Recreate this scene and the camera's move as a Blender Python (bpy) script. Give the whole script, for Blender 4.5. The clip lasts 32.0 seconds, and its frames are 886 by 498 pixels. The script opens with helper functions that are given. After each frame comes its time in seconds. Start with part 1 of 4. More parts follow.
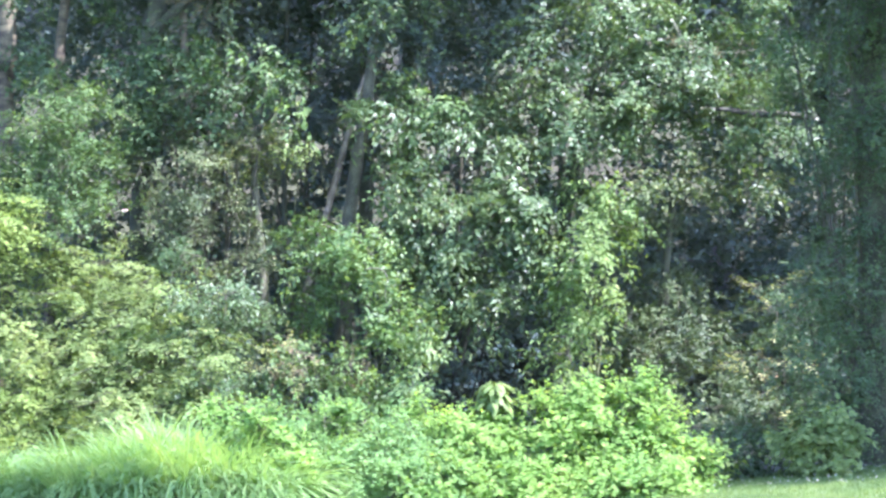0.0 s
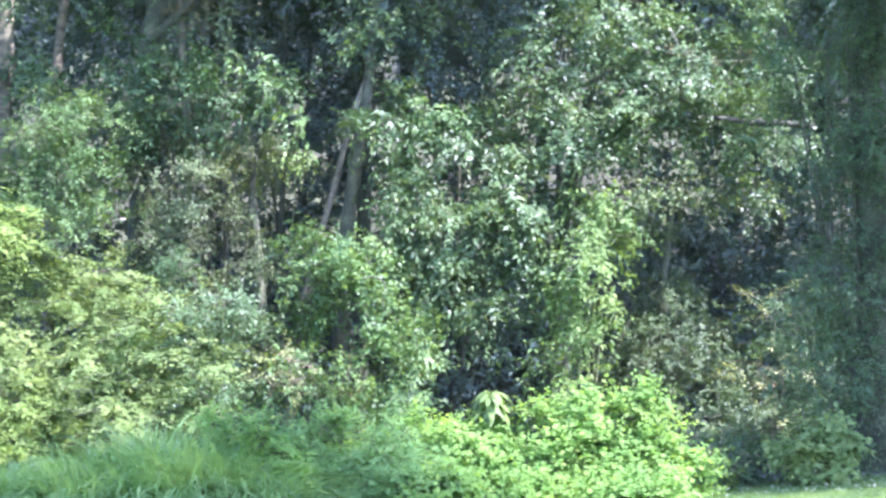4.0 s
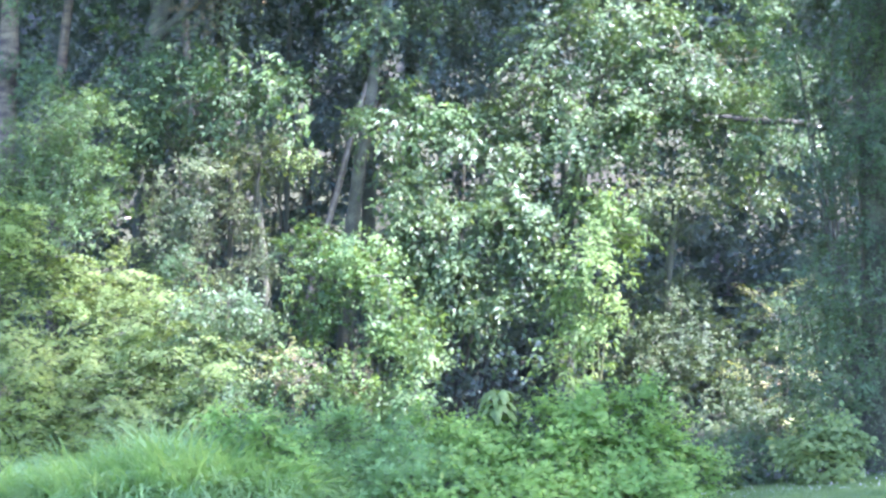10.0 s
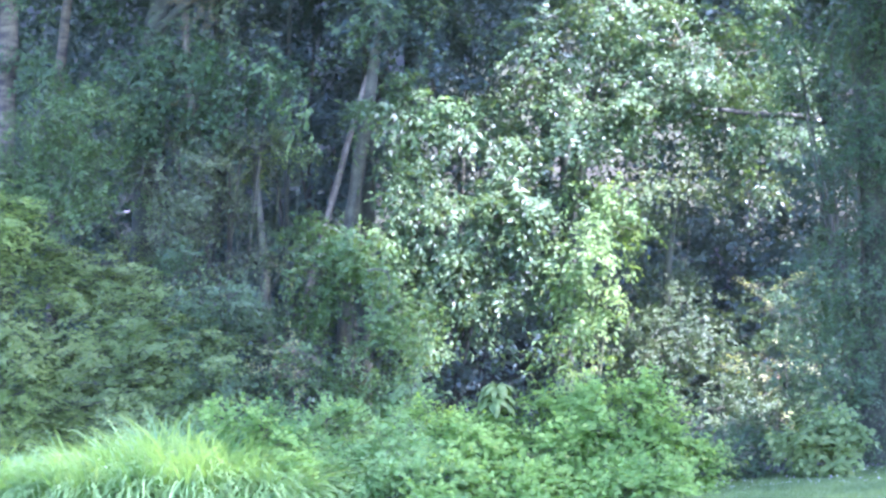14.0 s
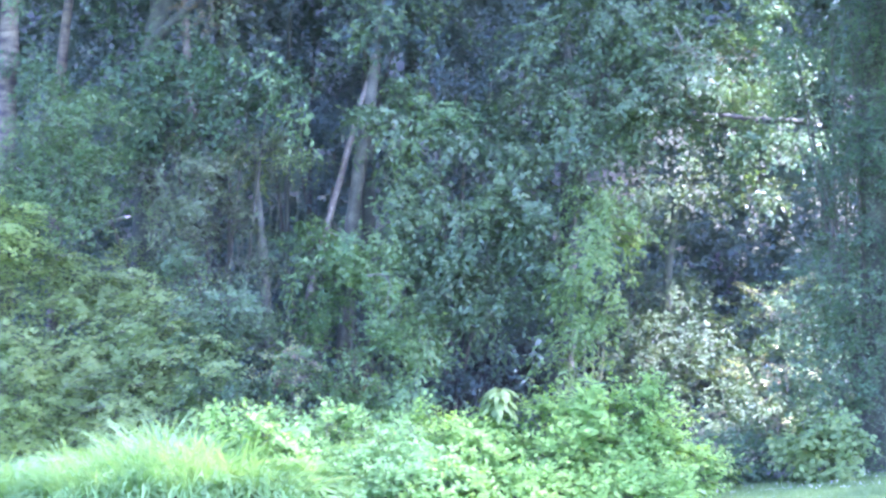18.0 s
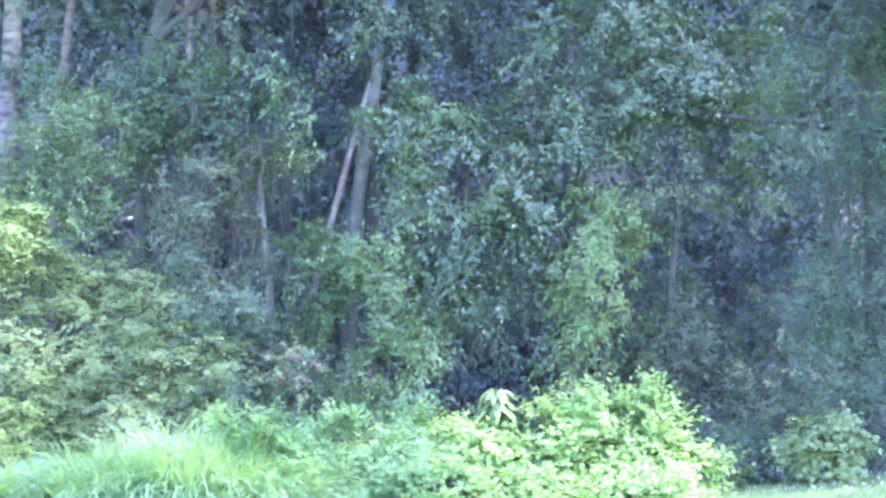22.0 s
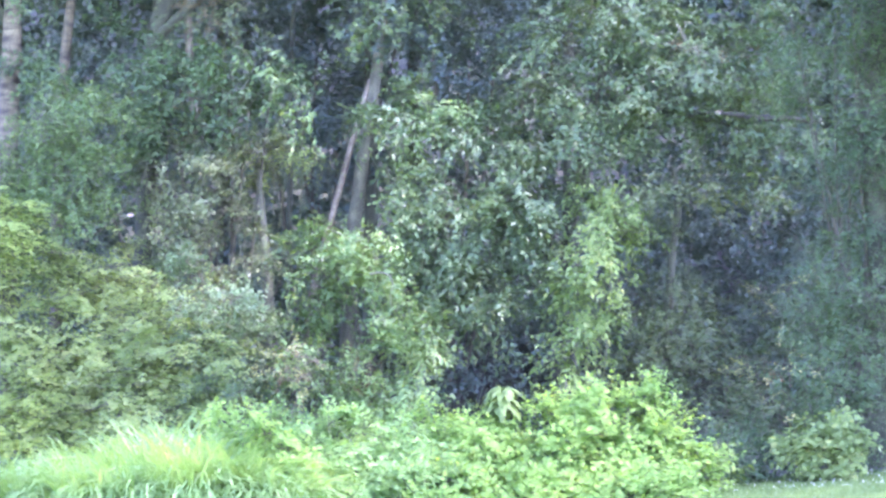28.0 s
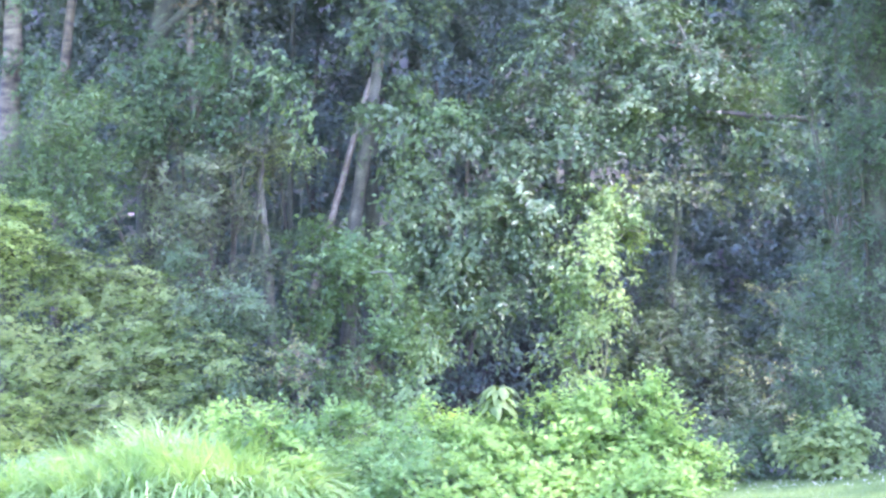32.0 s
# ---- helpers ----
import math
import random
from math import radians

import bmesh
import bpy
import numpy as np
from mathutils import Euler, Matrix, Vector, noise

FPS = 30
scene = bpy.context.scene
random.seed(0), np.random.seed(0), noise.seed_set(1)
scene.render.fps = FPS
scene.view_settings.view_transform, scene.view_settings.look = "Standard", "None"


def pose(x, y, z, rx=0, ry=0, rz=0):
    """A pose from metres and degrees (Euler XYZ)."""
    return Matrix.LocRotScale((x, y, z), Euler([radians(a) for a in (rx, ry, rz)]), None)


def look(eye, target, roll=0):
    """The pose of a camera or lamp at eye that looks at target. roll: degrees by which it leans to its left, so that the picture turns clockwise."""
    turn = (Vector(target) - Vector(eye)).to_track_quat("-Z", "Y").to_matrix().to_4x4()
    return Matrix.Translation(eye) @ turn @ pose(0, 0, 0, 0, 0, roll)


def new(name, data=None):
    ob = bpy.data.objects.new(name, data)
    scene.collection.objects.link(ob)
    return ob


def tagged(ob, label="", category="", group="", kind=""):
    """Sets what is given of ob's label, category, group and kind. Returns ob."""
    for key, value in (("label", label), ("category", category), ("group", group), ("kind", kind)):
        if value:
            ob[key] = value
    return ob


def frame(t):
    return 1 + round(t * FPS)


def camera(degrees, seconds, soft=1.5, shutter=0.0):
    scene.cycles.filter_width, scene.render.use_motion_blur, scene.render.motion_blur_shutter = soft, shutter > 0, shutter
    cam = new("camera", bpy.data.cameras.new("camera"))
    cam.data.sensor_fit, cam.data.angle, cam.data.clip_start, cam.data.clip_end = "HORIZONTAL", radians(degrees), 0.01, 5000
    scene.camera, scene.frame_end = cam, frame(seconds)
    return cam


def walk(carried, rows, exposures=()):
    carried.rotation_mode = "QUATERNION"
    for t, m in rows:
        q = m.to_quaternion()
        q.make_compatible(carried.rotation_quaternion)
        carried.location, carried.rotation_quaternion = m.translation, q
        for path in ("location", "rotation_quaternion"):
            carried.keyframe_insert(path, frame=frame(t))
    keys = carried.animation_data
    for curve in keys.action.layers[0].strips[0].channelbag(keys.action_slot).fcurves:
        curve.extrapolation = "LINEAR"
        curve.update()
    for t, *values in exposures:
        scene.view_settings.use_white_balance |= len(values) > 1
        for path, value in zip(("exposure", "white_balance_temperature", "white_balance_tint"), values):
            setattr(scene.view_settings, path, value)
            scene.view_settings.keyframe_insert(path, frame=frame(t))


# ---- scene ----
# ---- camera: on a tripod at eye height, with small jolts of the head ----
EYE = (0.0, 0.0, 1.6)
cam = camera(22.0, 32.0, soft=2.8)
TURNS = [  # seconds, yaw, pitch
    (0, -0.13, 2.365), (0.5, -0.109, 2.583), (1, -0.087, 2.475), (1.5, -0.109, 2.517), (2, -0.13, 2.561),
    (2.5, -0.13, 2.561), (3, -0.195, 2.345), (3.5, -0.195, 2.529), (5.5, -0.097, 2.627), (6, -0.087, 2.518),
    (6.5, -0.065, 2.561), (7, -0.076, 2.583), (7.5, -0.065, 2.562), (8, -0.065, 2.54), (8.5, -0.055, 2.583),
    (9, -0.044, 2.605), (9.5, -0.044, 2.583), (10, -0.065, 2.551), (10.5, -0.043, 2.572), (11, -0.065, 2.529),
    (11.5, -0.087, 2.475), (12, -0.108, 2.464), (12.5, -0.043, 2.54), (13, -0.065, 2.453), (13.5, -0.097, 2.365),
    (14, -0.076, 2.387), (14.5, -0.13, 2.365), (16.5, -0.043, 2.551), (17, -0.065, 2.517), (17.5, -0.043, 2.551),
    (18, -0.065, 2.517), (18.5, -0.065, 2.475), (19, -0.065, 2.496), (19.5, -0.043, 2.496), (20, -0.065, 2.583),
    (20.5, -0.043, 2.54), (21, -0.065, 2.561), (21.5, -0.043, 2.496), (22, 0, 2.54), (22.5, 0, 2.54),
    (23, 0, 2.517), (23.5, 0, 2.496), (24, 0.021, 2.517), (24.5, 0.021, 2.517), (25, 0.023, 2.517),
    (25.5, 0.011, 2.496), (27.5, -0.021, 2.54), (28, 0, 2.475), (28.5, -0.044, 2.475), (29, 0, 2.485),
    (29.5, 0, 2.475), (30, 0, 2.475), (30.5, 0, 2.475), (31, 0, 2.485), (31.5, 0, 2.452),
    (32, 0.021, 2.452),
]
EXPOSURES = [  # seconds, stops, kelvin, tint
    (0, 2.78, 5250, 57), (3, 2.85, 5200, 57), (6, 3.08, 5150, 58), (9, 3.22, 5150, 60), (12, 3.26, 5050, 65), (14, 3.38, 4920, 67), (16, 3.6, 4850, 69),
    (19, 3.9, 4800, 73), (23, 4.06, 4980, 75), (28, 4.07, 5350, 75), (32, 4.01, 5270, 76)]
walk(cam, [(t, pose(*EYE, 90 + pitch, 0, yaw)) for t, yaw, pitch in TURNS], EXPOSURES)

# ---- world and sun ----
SUN_EL, SUN_AZ = radians(55), radians(116.6)   # azimuth from +y towards +x
SUN = Vector((math.sin(SUN_AZ) * math.cos(SUN_EL), math.cos(SUN_AZ) * math.cos(SUN_EL), math.sin(SUN_EL)))
world = bpy.data.worlds.new("sky")
scene.world = world
world.use_nodes = True
wn = world.node_tree.nodes
sky = wn.new("ShaderNodeTexSky")
sky.sky_type, sky.sun_disc = "NISHITA", False
sky.sun_elevation, sky.sun_rotation = SUN_EL, SUN_AZ
world.node_tree.links.new(sky.outputs[0], wn["Background"].inputs[0])
wn["Background"].inputs[1].default_value = 0.15
sun = new("sun", bpy.data.lights.new("sun", "SUN"))
sun.data.energy, sun.data.angle, sun.data.color = 4.3, radians(0.53), (1.0, 0.92, 0.76)
sun.matrix_world = look(SUN * 200, (0, 0, 0))


# ---- materials ----
def nodes_of(name):
    m = bpy.data.materials.new(name)
    m.use_nodes = True
    t = m.node_tree
    return m, t.nodes, t.links, t.nodes["Principled BSDF"]


def ramp_of(n, l, source, stops):
    r = n.new("ShaderNodeValToRGB")
    while len(r.color_ramp.elements) < len(stops):
        r.color_ramp.elements.new(0.5)
    for e, (p, c) in zip(r.color_ramp.elements, stops):
        e.position, e.color = p, (*c, 1)
    l.new(source, r.inputs[0])
    return r.outputs[0]


def noise_of(n, l, scale, detail=4.0, stretch=None):
    co = n.new("ShaderNodeNewGeometry")
    source = co.outputs["Position"]
    if stretch:
        v = n.new("ShaderNodeVectorMath")
        v.operation = "MULTIPLY"
        v.inputs[1].default_value = stretch
        l.new(source, v.inputs[0])
        source = v.outputs[0]
    x = n.new("ShaderNodeTexNoise")
    x.inputs["Scale"].default_value, x.inputs["Detail"].default_value = scale, detail
    l.new(source, x.inputs["Vector"])
    return x.outputs["Fac"]


def mix_rgb(n, l, fac, a, b, how="MIX"):
    x = n.new("ShaderNodeMixRGB")
    x.blend_type = how
    for k, v in ((0, fac), (1, a), (2, b)):
        if isinstance(v, (int, float)):
            x.inputs[k].default_value = v
        elif isinstance(v, tuple):
            x.inputs[k].default_value = (*v, 1)
        else:
            l.new(v, x.inputs[k])
    return x.outputs[0]


def leaf_material(name, dark, mid, light, rough=0.42, through_light=0.35, single=False, sheen=0.28):
    """Leaves: a tone for each leaf, drier and fresher patches, a soft sheen and some light through the blade."""
    m, n, l, p = nodes_of(name)
    src = n.new("ShaderNodeObjectInfo" if single else "ShaderNodeNewGeometry").outputs["Random" if single else "Random Per Island"]
    near = [tuple(0.55 * a + 0.45 * b for a, b in zip(mid, e)) for e in (dark, light)]
    tone = ramp_of(n, l, src, [(0.0, near[0]), (0.5, mid), (0.93, near[1]), (1.0, (light[0] * 1.2, light[1], light[2]))])
    patch = ramp_of(n, l, noise_of(n, l, 1.1, 3), [(0.3, (0.72, 0.8, 0.78)), (0.7, (1.2, 1.12, 1.0))])
    vein = ramp_of(n, l, noise_of(n, l, 38.0, 2), [(0.3, (0.85, 0.85, 0.85)), (0.7, (1.12, 1.12, 1.12))])
    col = mix_rgb(n, l, 1.0, mix_rgb(n, l, 1.0, tone, patch, "MULTIPLY"), vein, "MULTIPLY")
    l.new(col, p.inputs["Base Color"])
    p.inputs["Roughness"].default_value = rough
    p.inputs["Specular IOR Level"].default_value = sheen
    tl = n.new("ShaderNodeBsdfTranslucent")
    l.new(mix_rgb(n, l, 1.0, col, (1.5, 1.45, 0.55), "MULTIPLY"), tl.inputs[0])
    mx = n.new("ShaderNodeMixShader")
    mx.inputs[0].default_value = through_light
    l.new(p.outputs[0], mx.inputs[1])
    l.new(tl.outputs[0], mx.inputs[2])
    l.new(mx.outputs[0], n["Material Output"].inputs[0])
    return m


def rough_material(name, stops, scale, fine, rough=0.9, bump=0.4, stretch=None):
    m, n, l, p = nodes_of(name)
    a, b = noise_of(n, l, scale, stretch=stretch), noise_of(n, l, fine, 6)
    col = ramp_of(n, l, a, stops)
    grain = ramp_of(n, l, b, [(0.3, (0.6, 0.6, 0.6)), (0.7, (1.25, 1.25, 1.25))])
    l.new(mix_rgb(n, l, 1.0, col, grain, "MULTIPLY"), p.inputs["Base Color"])
    p.inputs["Roughness"].default_value = rough
    bp = n.new("ShaderNodeBump")
    bp.inputs["Strength"].default_value, bp.inputs["Distance"].default_value = bump, 0.02
    l.new(b, bp.inputs["Height"])
    l.new(bp.outputs[0], p.inputs["Normal"])
    return m


LEAF_FRESH = leaf_material("leaf_fresh", (0.14, 0.288, 0.064), (0.176, 0.342, 0.078), (0.225, 0.395, 0.092), 0.7, 0.52, sheen=0.1)
LEAF_FRESH_ONE = leaf_material("leaf_fresh_single", (0.144, 0.29, 0.064), (0.18, 0.346, 0.078), (0.23, 0.4, 0.092), 0.7, 0.52, True, 0.1)
LEAF_BLUISH = leaf_material("leaf_bluish", (0.108, 0.238, 0.07), (0.135, 0.282, 0.085), (0.168, 0.325, 0.1), 0.7, 0.5, sheen=0.1)
LEAF_MID = leaf_material("leaf_mid", (0.045, 0.10, 0.038), (0.07, 0.145, 0.05), (0.11, 0.20, 0.065), 0.42, 0.3)
# LEAF_MID darkened: shade on these plants is put into the colour.
LEAF_MID_SHADE = leaf_material("leaf_mid_shade", (0.036, 0.084, 0.032), (0.056, 0.12, 0.043), (0.088, 0.165, 0.055), 0.5, 0.28, sheen=0.2)
LEAF_GLOSSY = leaf_material("leaf_glossy", (0.057, 0.113, 0.045), (0.083, 0.16, 0.058), (0.125, 0.22, 0.077), 0.4, 0.33, sheen=0.27)
LEAF_LIGHT = leaf_material("leaf_light", (0.07, 0.145, 0.045), (0.1, 0.2, 0.06), (0.155, 0.27, 0.075), 0.45, 0.38, sheen=0.22)
LEAF_ROUND = leaf_material("leaf_round", (0.06, 0.125, 0.04), (0.086, 0.174, 0.053), (0.135, 0.24, 0.068), 0.5, 0.38, sheen=0.18)
LEAF_DULL = leaf_material("leaf_dull", (0.045, 0.086, 0.03), (0.07, 0.125, 0.043), (0.11, 0.18, 0.06), 0.55, 0.28)
LEAF_VINE = leaf_material("leaf_vine", (0.09, 0.174, 0.048), (0.128, 0.236, 0.063), (0.178, 0.3, 0.082), 0.55, 0.42, sheen=0.18)
LEAF_BROAD = leaf_material("leaf_broad", (0.096, 0.175, 0.047), (0.128, 0.225, 0.056), (0.17, 0.28, 0.068), 0.55, 0.4)
LEAF_BROAD_ONE = leaf_material("leaf_broad_single", (0.096, 0.175, 0.047), (0.128, 0.225, 0.056), (0.17, 0.28, 0.068), 0.55, 0.4, True)
LEAF_OLIVE = leaf_material("leaf_olive", (0.065, 0.11, 0.04), (0.10, 0.16, 0.055), (0.15, 0.215, 0.075), 0.5, 0.3)
LEAF_RUST = leaf_material("leaf_rust", (0.085, 0.082, 0.03), (0.12, 0.115, 0.042), (0.165, 0.155, 0.06), 0.6, 0.25)
# Grey-blue lift in these leaf tones stands in for haze over deep shade.
LEAF_HAZY = leaf_material("leaf_hazy", (0.092, 0.145, 0.122), (0.1, 0.158, 0.132), (0.109, 0.173, 0.144), 0.9, 0.42, sheen=0.02)
LEAF_SUNNY = leaf_material("leaf_sunny", (0.125, 0.212, 0.062), (0.168, 0.272, 0.08), (0.22, 0.33, 0.1), 0.65, 0.42, sheen=0.12)
LEAF_YELLOW = leaf_material("leaf_yellow_green", (0.12, 0.21, 0.05), (0.165, 0.28, 0.062), (0.22, 0.345, 0.08), 0.6, 0.42, sheen=0.15)
LEAF_PALE = leaf_material("leaf_pale", (0.19, 0.25, 0.085), (0.25, 0.32, 0.11), (0.32, 0.385, 0.15), 0.5, 0.4)
GRASS = leaf_material("grass_blade", (0.126, 0.255, 0.08), (0.162, 0.318, 0.104), (0.2, 0.37, 0.128), 0.6, 0.42, sheen=0.12)
GRASS_ONE = leaf_material("grass_blade_single", (0.15, 0.285, 0.092), (0.195, 0.348, 0.116), (0.25, 0.412, 0.15), 0.6, 0.42, True, 0.12)
LAWN = leaf_material("lawn_blade", (0.08, 0.16, 0.042), (0.106, 0.195, 0.052), (0.14, 0.235, 0.066), 0.6, 0.35)
BARK_PALE = rough_material("bark_pale", [(0.3, (0.10, 0.095, 0.05)), (0.55, (0.18, 0.175, 0.095)), (0.75, (0.3, 0.295, 0.165))], 5, 40)
BARK_GREY = rough_material("bark_grey", [(0.3, (0.06, 0.071, 0.034)), (0.6, (0.106, 0.126, 0.06)), (0.8, (0.175, 0.205, 0.1))], 6, 45)
BARK_BROWN = rough_material("bark_brown", [(0.3, (0.032, 0.044, 0.017)), (0.6, (0.055, 0.076, 0.03)), (0.8, (0.095, 0.13, 0.055))], 6, 45)
BARK_MOSSY = rough_material("bark_mossy", [(0.3, (0.028, 0.034, 0.017)), (0.6, (0.046, 0.056, 0.029)), (0.8, (0.085, 0.096, 0.056))], 7, 50)
BARK_BIRCH = rough_material("bark_banded", [(0.36, (0.038, 0.038, 0.019)), (0.47, (0.086, 0.088, 0.042)), (0.7, (0.165, 0.166, 0.08))], 5, 40, stretch=(0.7, 0.7, 2.6))
TWIG = rough_material("twig", [(0.3, (0.045, 0.052, 0.024)), (0.7, (0.095, 0.108, 0.05))], 8, 60)
STEM_GREEN = rough_material("stem_green", [(0.3, (0.08, 0.12, 0.03)), (0.7, (0.15, 0.2, 0.06))], 8, 60, 0.6)
SPLIT_WOOD = rough_material("split_wood", [(0.3, (0.4, 0.32, 0.22)), (0.7, (0.6, 0.5, 0.36))], 9, 60)
SOIL = rough_material("soil", [(0.3, (0.035, 0.04, 0.02)), (0.55, (0.05, 0.068, 0.025)), (0.75, (0.06, 0.095, 0.03))], 0.7, 14, 0.95)
FIELD = rough_material("mown_field", [(0.3, (0.12, 0.175, 0.07)), (0.55, (0.15, 0.205, 0.085)), (0.75, (0.19, 0.24, 0.11))], 0.7, 14, 0.95)
CLOVER = rough_material("clover_white", [(0.3, (0.46, 0.52, 0.33)), (0.7, (0.6, 0.67, 0.44))], 20, 80, 0.8)
CLOUD = rough_material("cloud_white", [(0.3, (0.8, 0.8, 0.8)), (0.7, (0.9, 0.9, 0.9))], 0.3, 2, 1.0)

# ---- mesh tools ----


def fast_mesh(name, verts, tris, smooth=True):
    me = bpy.data.meshes.new(name)
    verts, tris = np.asarray(verts, np.float32), np.asarray(tris, np.int32)
    me.vertices.add(len(verts))
    me.vertices.foreach_set("co", verts.ravel())
    me.loops.add(tris.size)
    me.loops.foreach_set("vertex_index", tris.ravel())
    me.polygons.add(len(tris))
    me.polygons.foreach_set("loop_start", np.arange(0, tris.size, 3, dtype=np.int32))
    if smooth:
        me.polygons.foreach_set("use_smooth", np.ones(len(tris), dtype=bool))
    me.update(calc_edges=True)
    return me


def ground_z(x, y):
    """A mown lawn that tips gently up to one side, rough ground behind it and a wooded bank at the back."""
    tip = 0.06 * (np.clip(x, -1.5, 7.0) - 4.6)
    fade = np.clip((80 - np.abs(y - 20)) / 40, 0, 1)
    bank = 12.0 * np.clip((y - 37.5) / 13.0, 0, 1) ** 1.15
    return tip * fade + bank


def thing(name, base, label, category, group="", kind=""):
    ob = tagged(new(name), label, category, group, kind)
    ob.location = base
    return ob


def part(name, me, material, parent, label="", kind=""):
    """Links a mesh, given in world metres, as one part of its thing."""
    if not me.materials:
        me.materials.append(material)
    ob = tagged(new(name, me), label, kind=kind)
    ob.parent = parent
    root, off = parent, Vector((0, 0, 0))
    while root is not None:
        off = off + Vector(root.location)
        root = root.parent
    me.transform(Matrix.Translation(-off))
    return ob


def tube(points, radii, sides=9, rough=0.06, seed=0):
    """A tapered, slightly knobbly tube along points, smoothed between them."""
    pts, rad = np.array(points, float), np.array(radii, float)
    k = np.linspace(0, len(pts) - 1, (len(pts) - 1) * 5 + 1)
    i = np.minimum(k.astype(int), len(pts) - 2)
    f = (k - i)[:, None]
    before, after = pts[np.maximum(i - 1, 0)], pts[np.minimum(i + 2, len(pts) - 1)]
    a, b = pts[i], pts[i + 1]
    c = 0.5 * (2 * a + (b - before) * f + (2 * before - 5 * a + 4 * b - after) * f ** 2 + (3 * a - before - 3 * b + after) * f ** 3)
    r = np.interp(k, range(len(rad)), rad)
    g = np.random.default_rng(seed)
    tan = np.gradient(c, axis=0)
    tan /= np.linalg.norm(tan, axis=1)[:, None] + 1e-9
    ref = np.where(np.abs(tan[:, 2:3]) > 0.9, [[1.0, 0, 0]], [[0, 0, 1.0]])
    u = np.cross(tan, ref)
    u /= np.linalg.norm(u, axis=1)[:, None] + 1e-9
    v = np.cross(tan, u)
    ang = np.linspace(0, 2 * np.pi, sides, endpoint=False)
    wob = 1 + rough * g.standard_normal((len(c), sides))
    ring = c[:, None] + (r[:, None] * wob)[..., None] * (np.cos(ang)[None, :, None] * u[:, None] + np.sin(ang)[None, :, None] * v[:, None])
    verts = np.concatenate([ring.reshape(-1, 3), c[:1], c[-1:]])
    tris, n = [], len(c)
    for j in range(n - 1):
        for s in range(sides):
            p0, p1 = j * sides + s, j * sides + (s + 1) % sides
            tris += [(p0, p1, p1 + sides), (p0, p1 + sides, p0 + sides)]
    for s in range(sides):
        tris += [(n * sides, (s + 1) % sides, s), (n * sides + 1, (n - 1) * sides + s, (n - 1) * sides + (s + 1) % sides)]
    return fast_mesh("tube", verts, tris)


def unit(a):
    return a / (np.linalg.norm(a, axis=-1, keepdims=True) + 1e-9)


# leaf outlines: (along, across) pairs up one edge; the other edge mirrors it
OVAL = [(0.22, 0.34), (0.55, 0.5), (0.82, 0.28)]
DIAMOND = [(0.45, 0.5)]
LANCE = [(0.3, 0.5), (0.7, 0.32)]


def leaf_mesh(pos, axis, normal, length, ratio, outline=DIAMOND, fold=0.18, curl=0.18):
    """Many leaves in one mesh: each a folded, drooping blade round its own midrib."""
    n = len(pos)
    axis = unit(axis)
    normal = unit(normal - axis * np.sum(normal * axis, axis=1, keepdims=True))
    side = np.cross(axis, normal)
    L, W = length[:, None], (length * ratio)[:, None]
    cols = [pos, pos + axis * L - normal * L * curl]
    cols.append(pos + axis * L * 0.5 - normal * L * curl * 0.15)
    for sgn in (1, -1):
        for al, ac in outline:
            cols.append(pos + axis * L * al + side * W * ac * sgn + normal * W * fold - normal * L * curl * al * al)
    per, k = len(cols), len(outline)
    verts = np.stack(cols, axis=1).reshape(-1, 3)
    left, right = [0] + list(range(3, 3 + k)) + [1], [0] + list(range(3 + k, 3 + 2 * k)) + [1]
    local = []
    for a, b in zip(left, left[1:]):
        local.append((2, a, b))
    for a, b in zip(right, right[1:]):
        local.append((2, b, a))
    tris = (np.arange(n)[:, None, None] * per + np.array(local)[None]).reshape(-1, 3)
    return fast_mesh("leaves", verts, tris)


def stick_mesh(a, b, ra, rb):
    """Many thin three-sided twigs in one mesh."""
    n = len(a)
    t = unit(b - a)
    u = unit(np.cross(t, np.array([0.31, 0.52, 0.79])))
    v = np.cross(t, u)
    cols = []
    for p, r in ((a, ra), (b, rb)):
        for ang in (0, 2.094, 4.189):
            cols.append(p + (u * math.cos(ang) + v * math.sin(ang)) * r[:, None])
    verts = np.stack(cols, axis=1).reshape(-1, 3)
    local = [(0, 1, 4), (0, 4, 3), (1, 2, 5), (1, 5, 4), (2, 0, 3), (2, 3, 5)]
    tris = (np.arange(n)[:, None, None] * 6 + np.array(local)[None]).reshape(-1, 3)
    return fast_mesh("twigs", verts, tris)


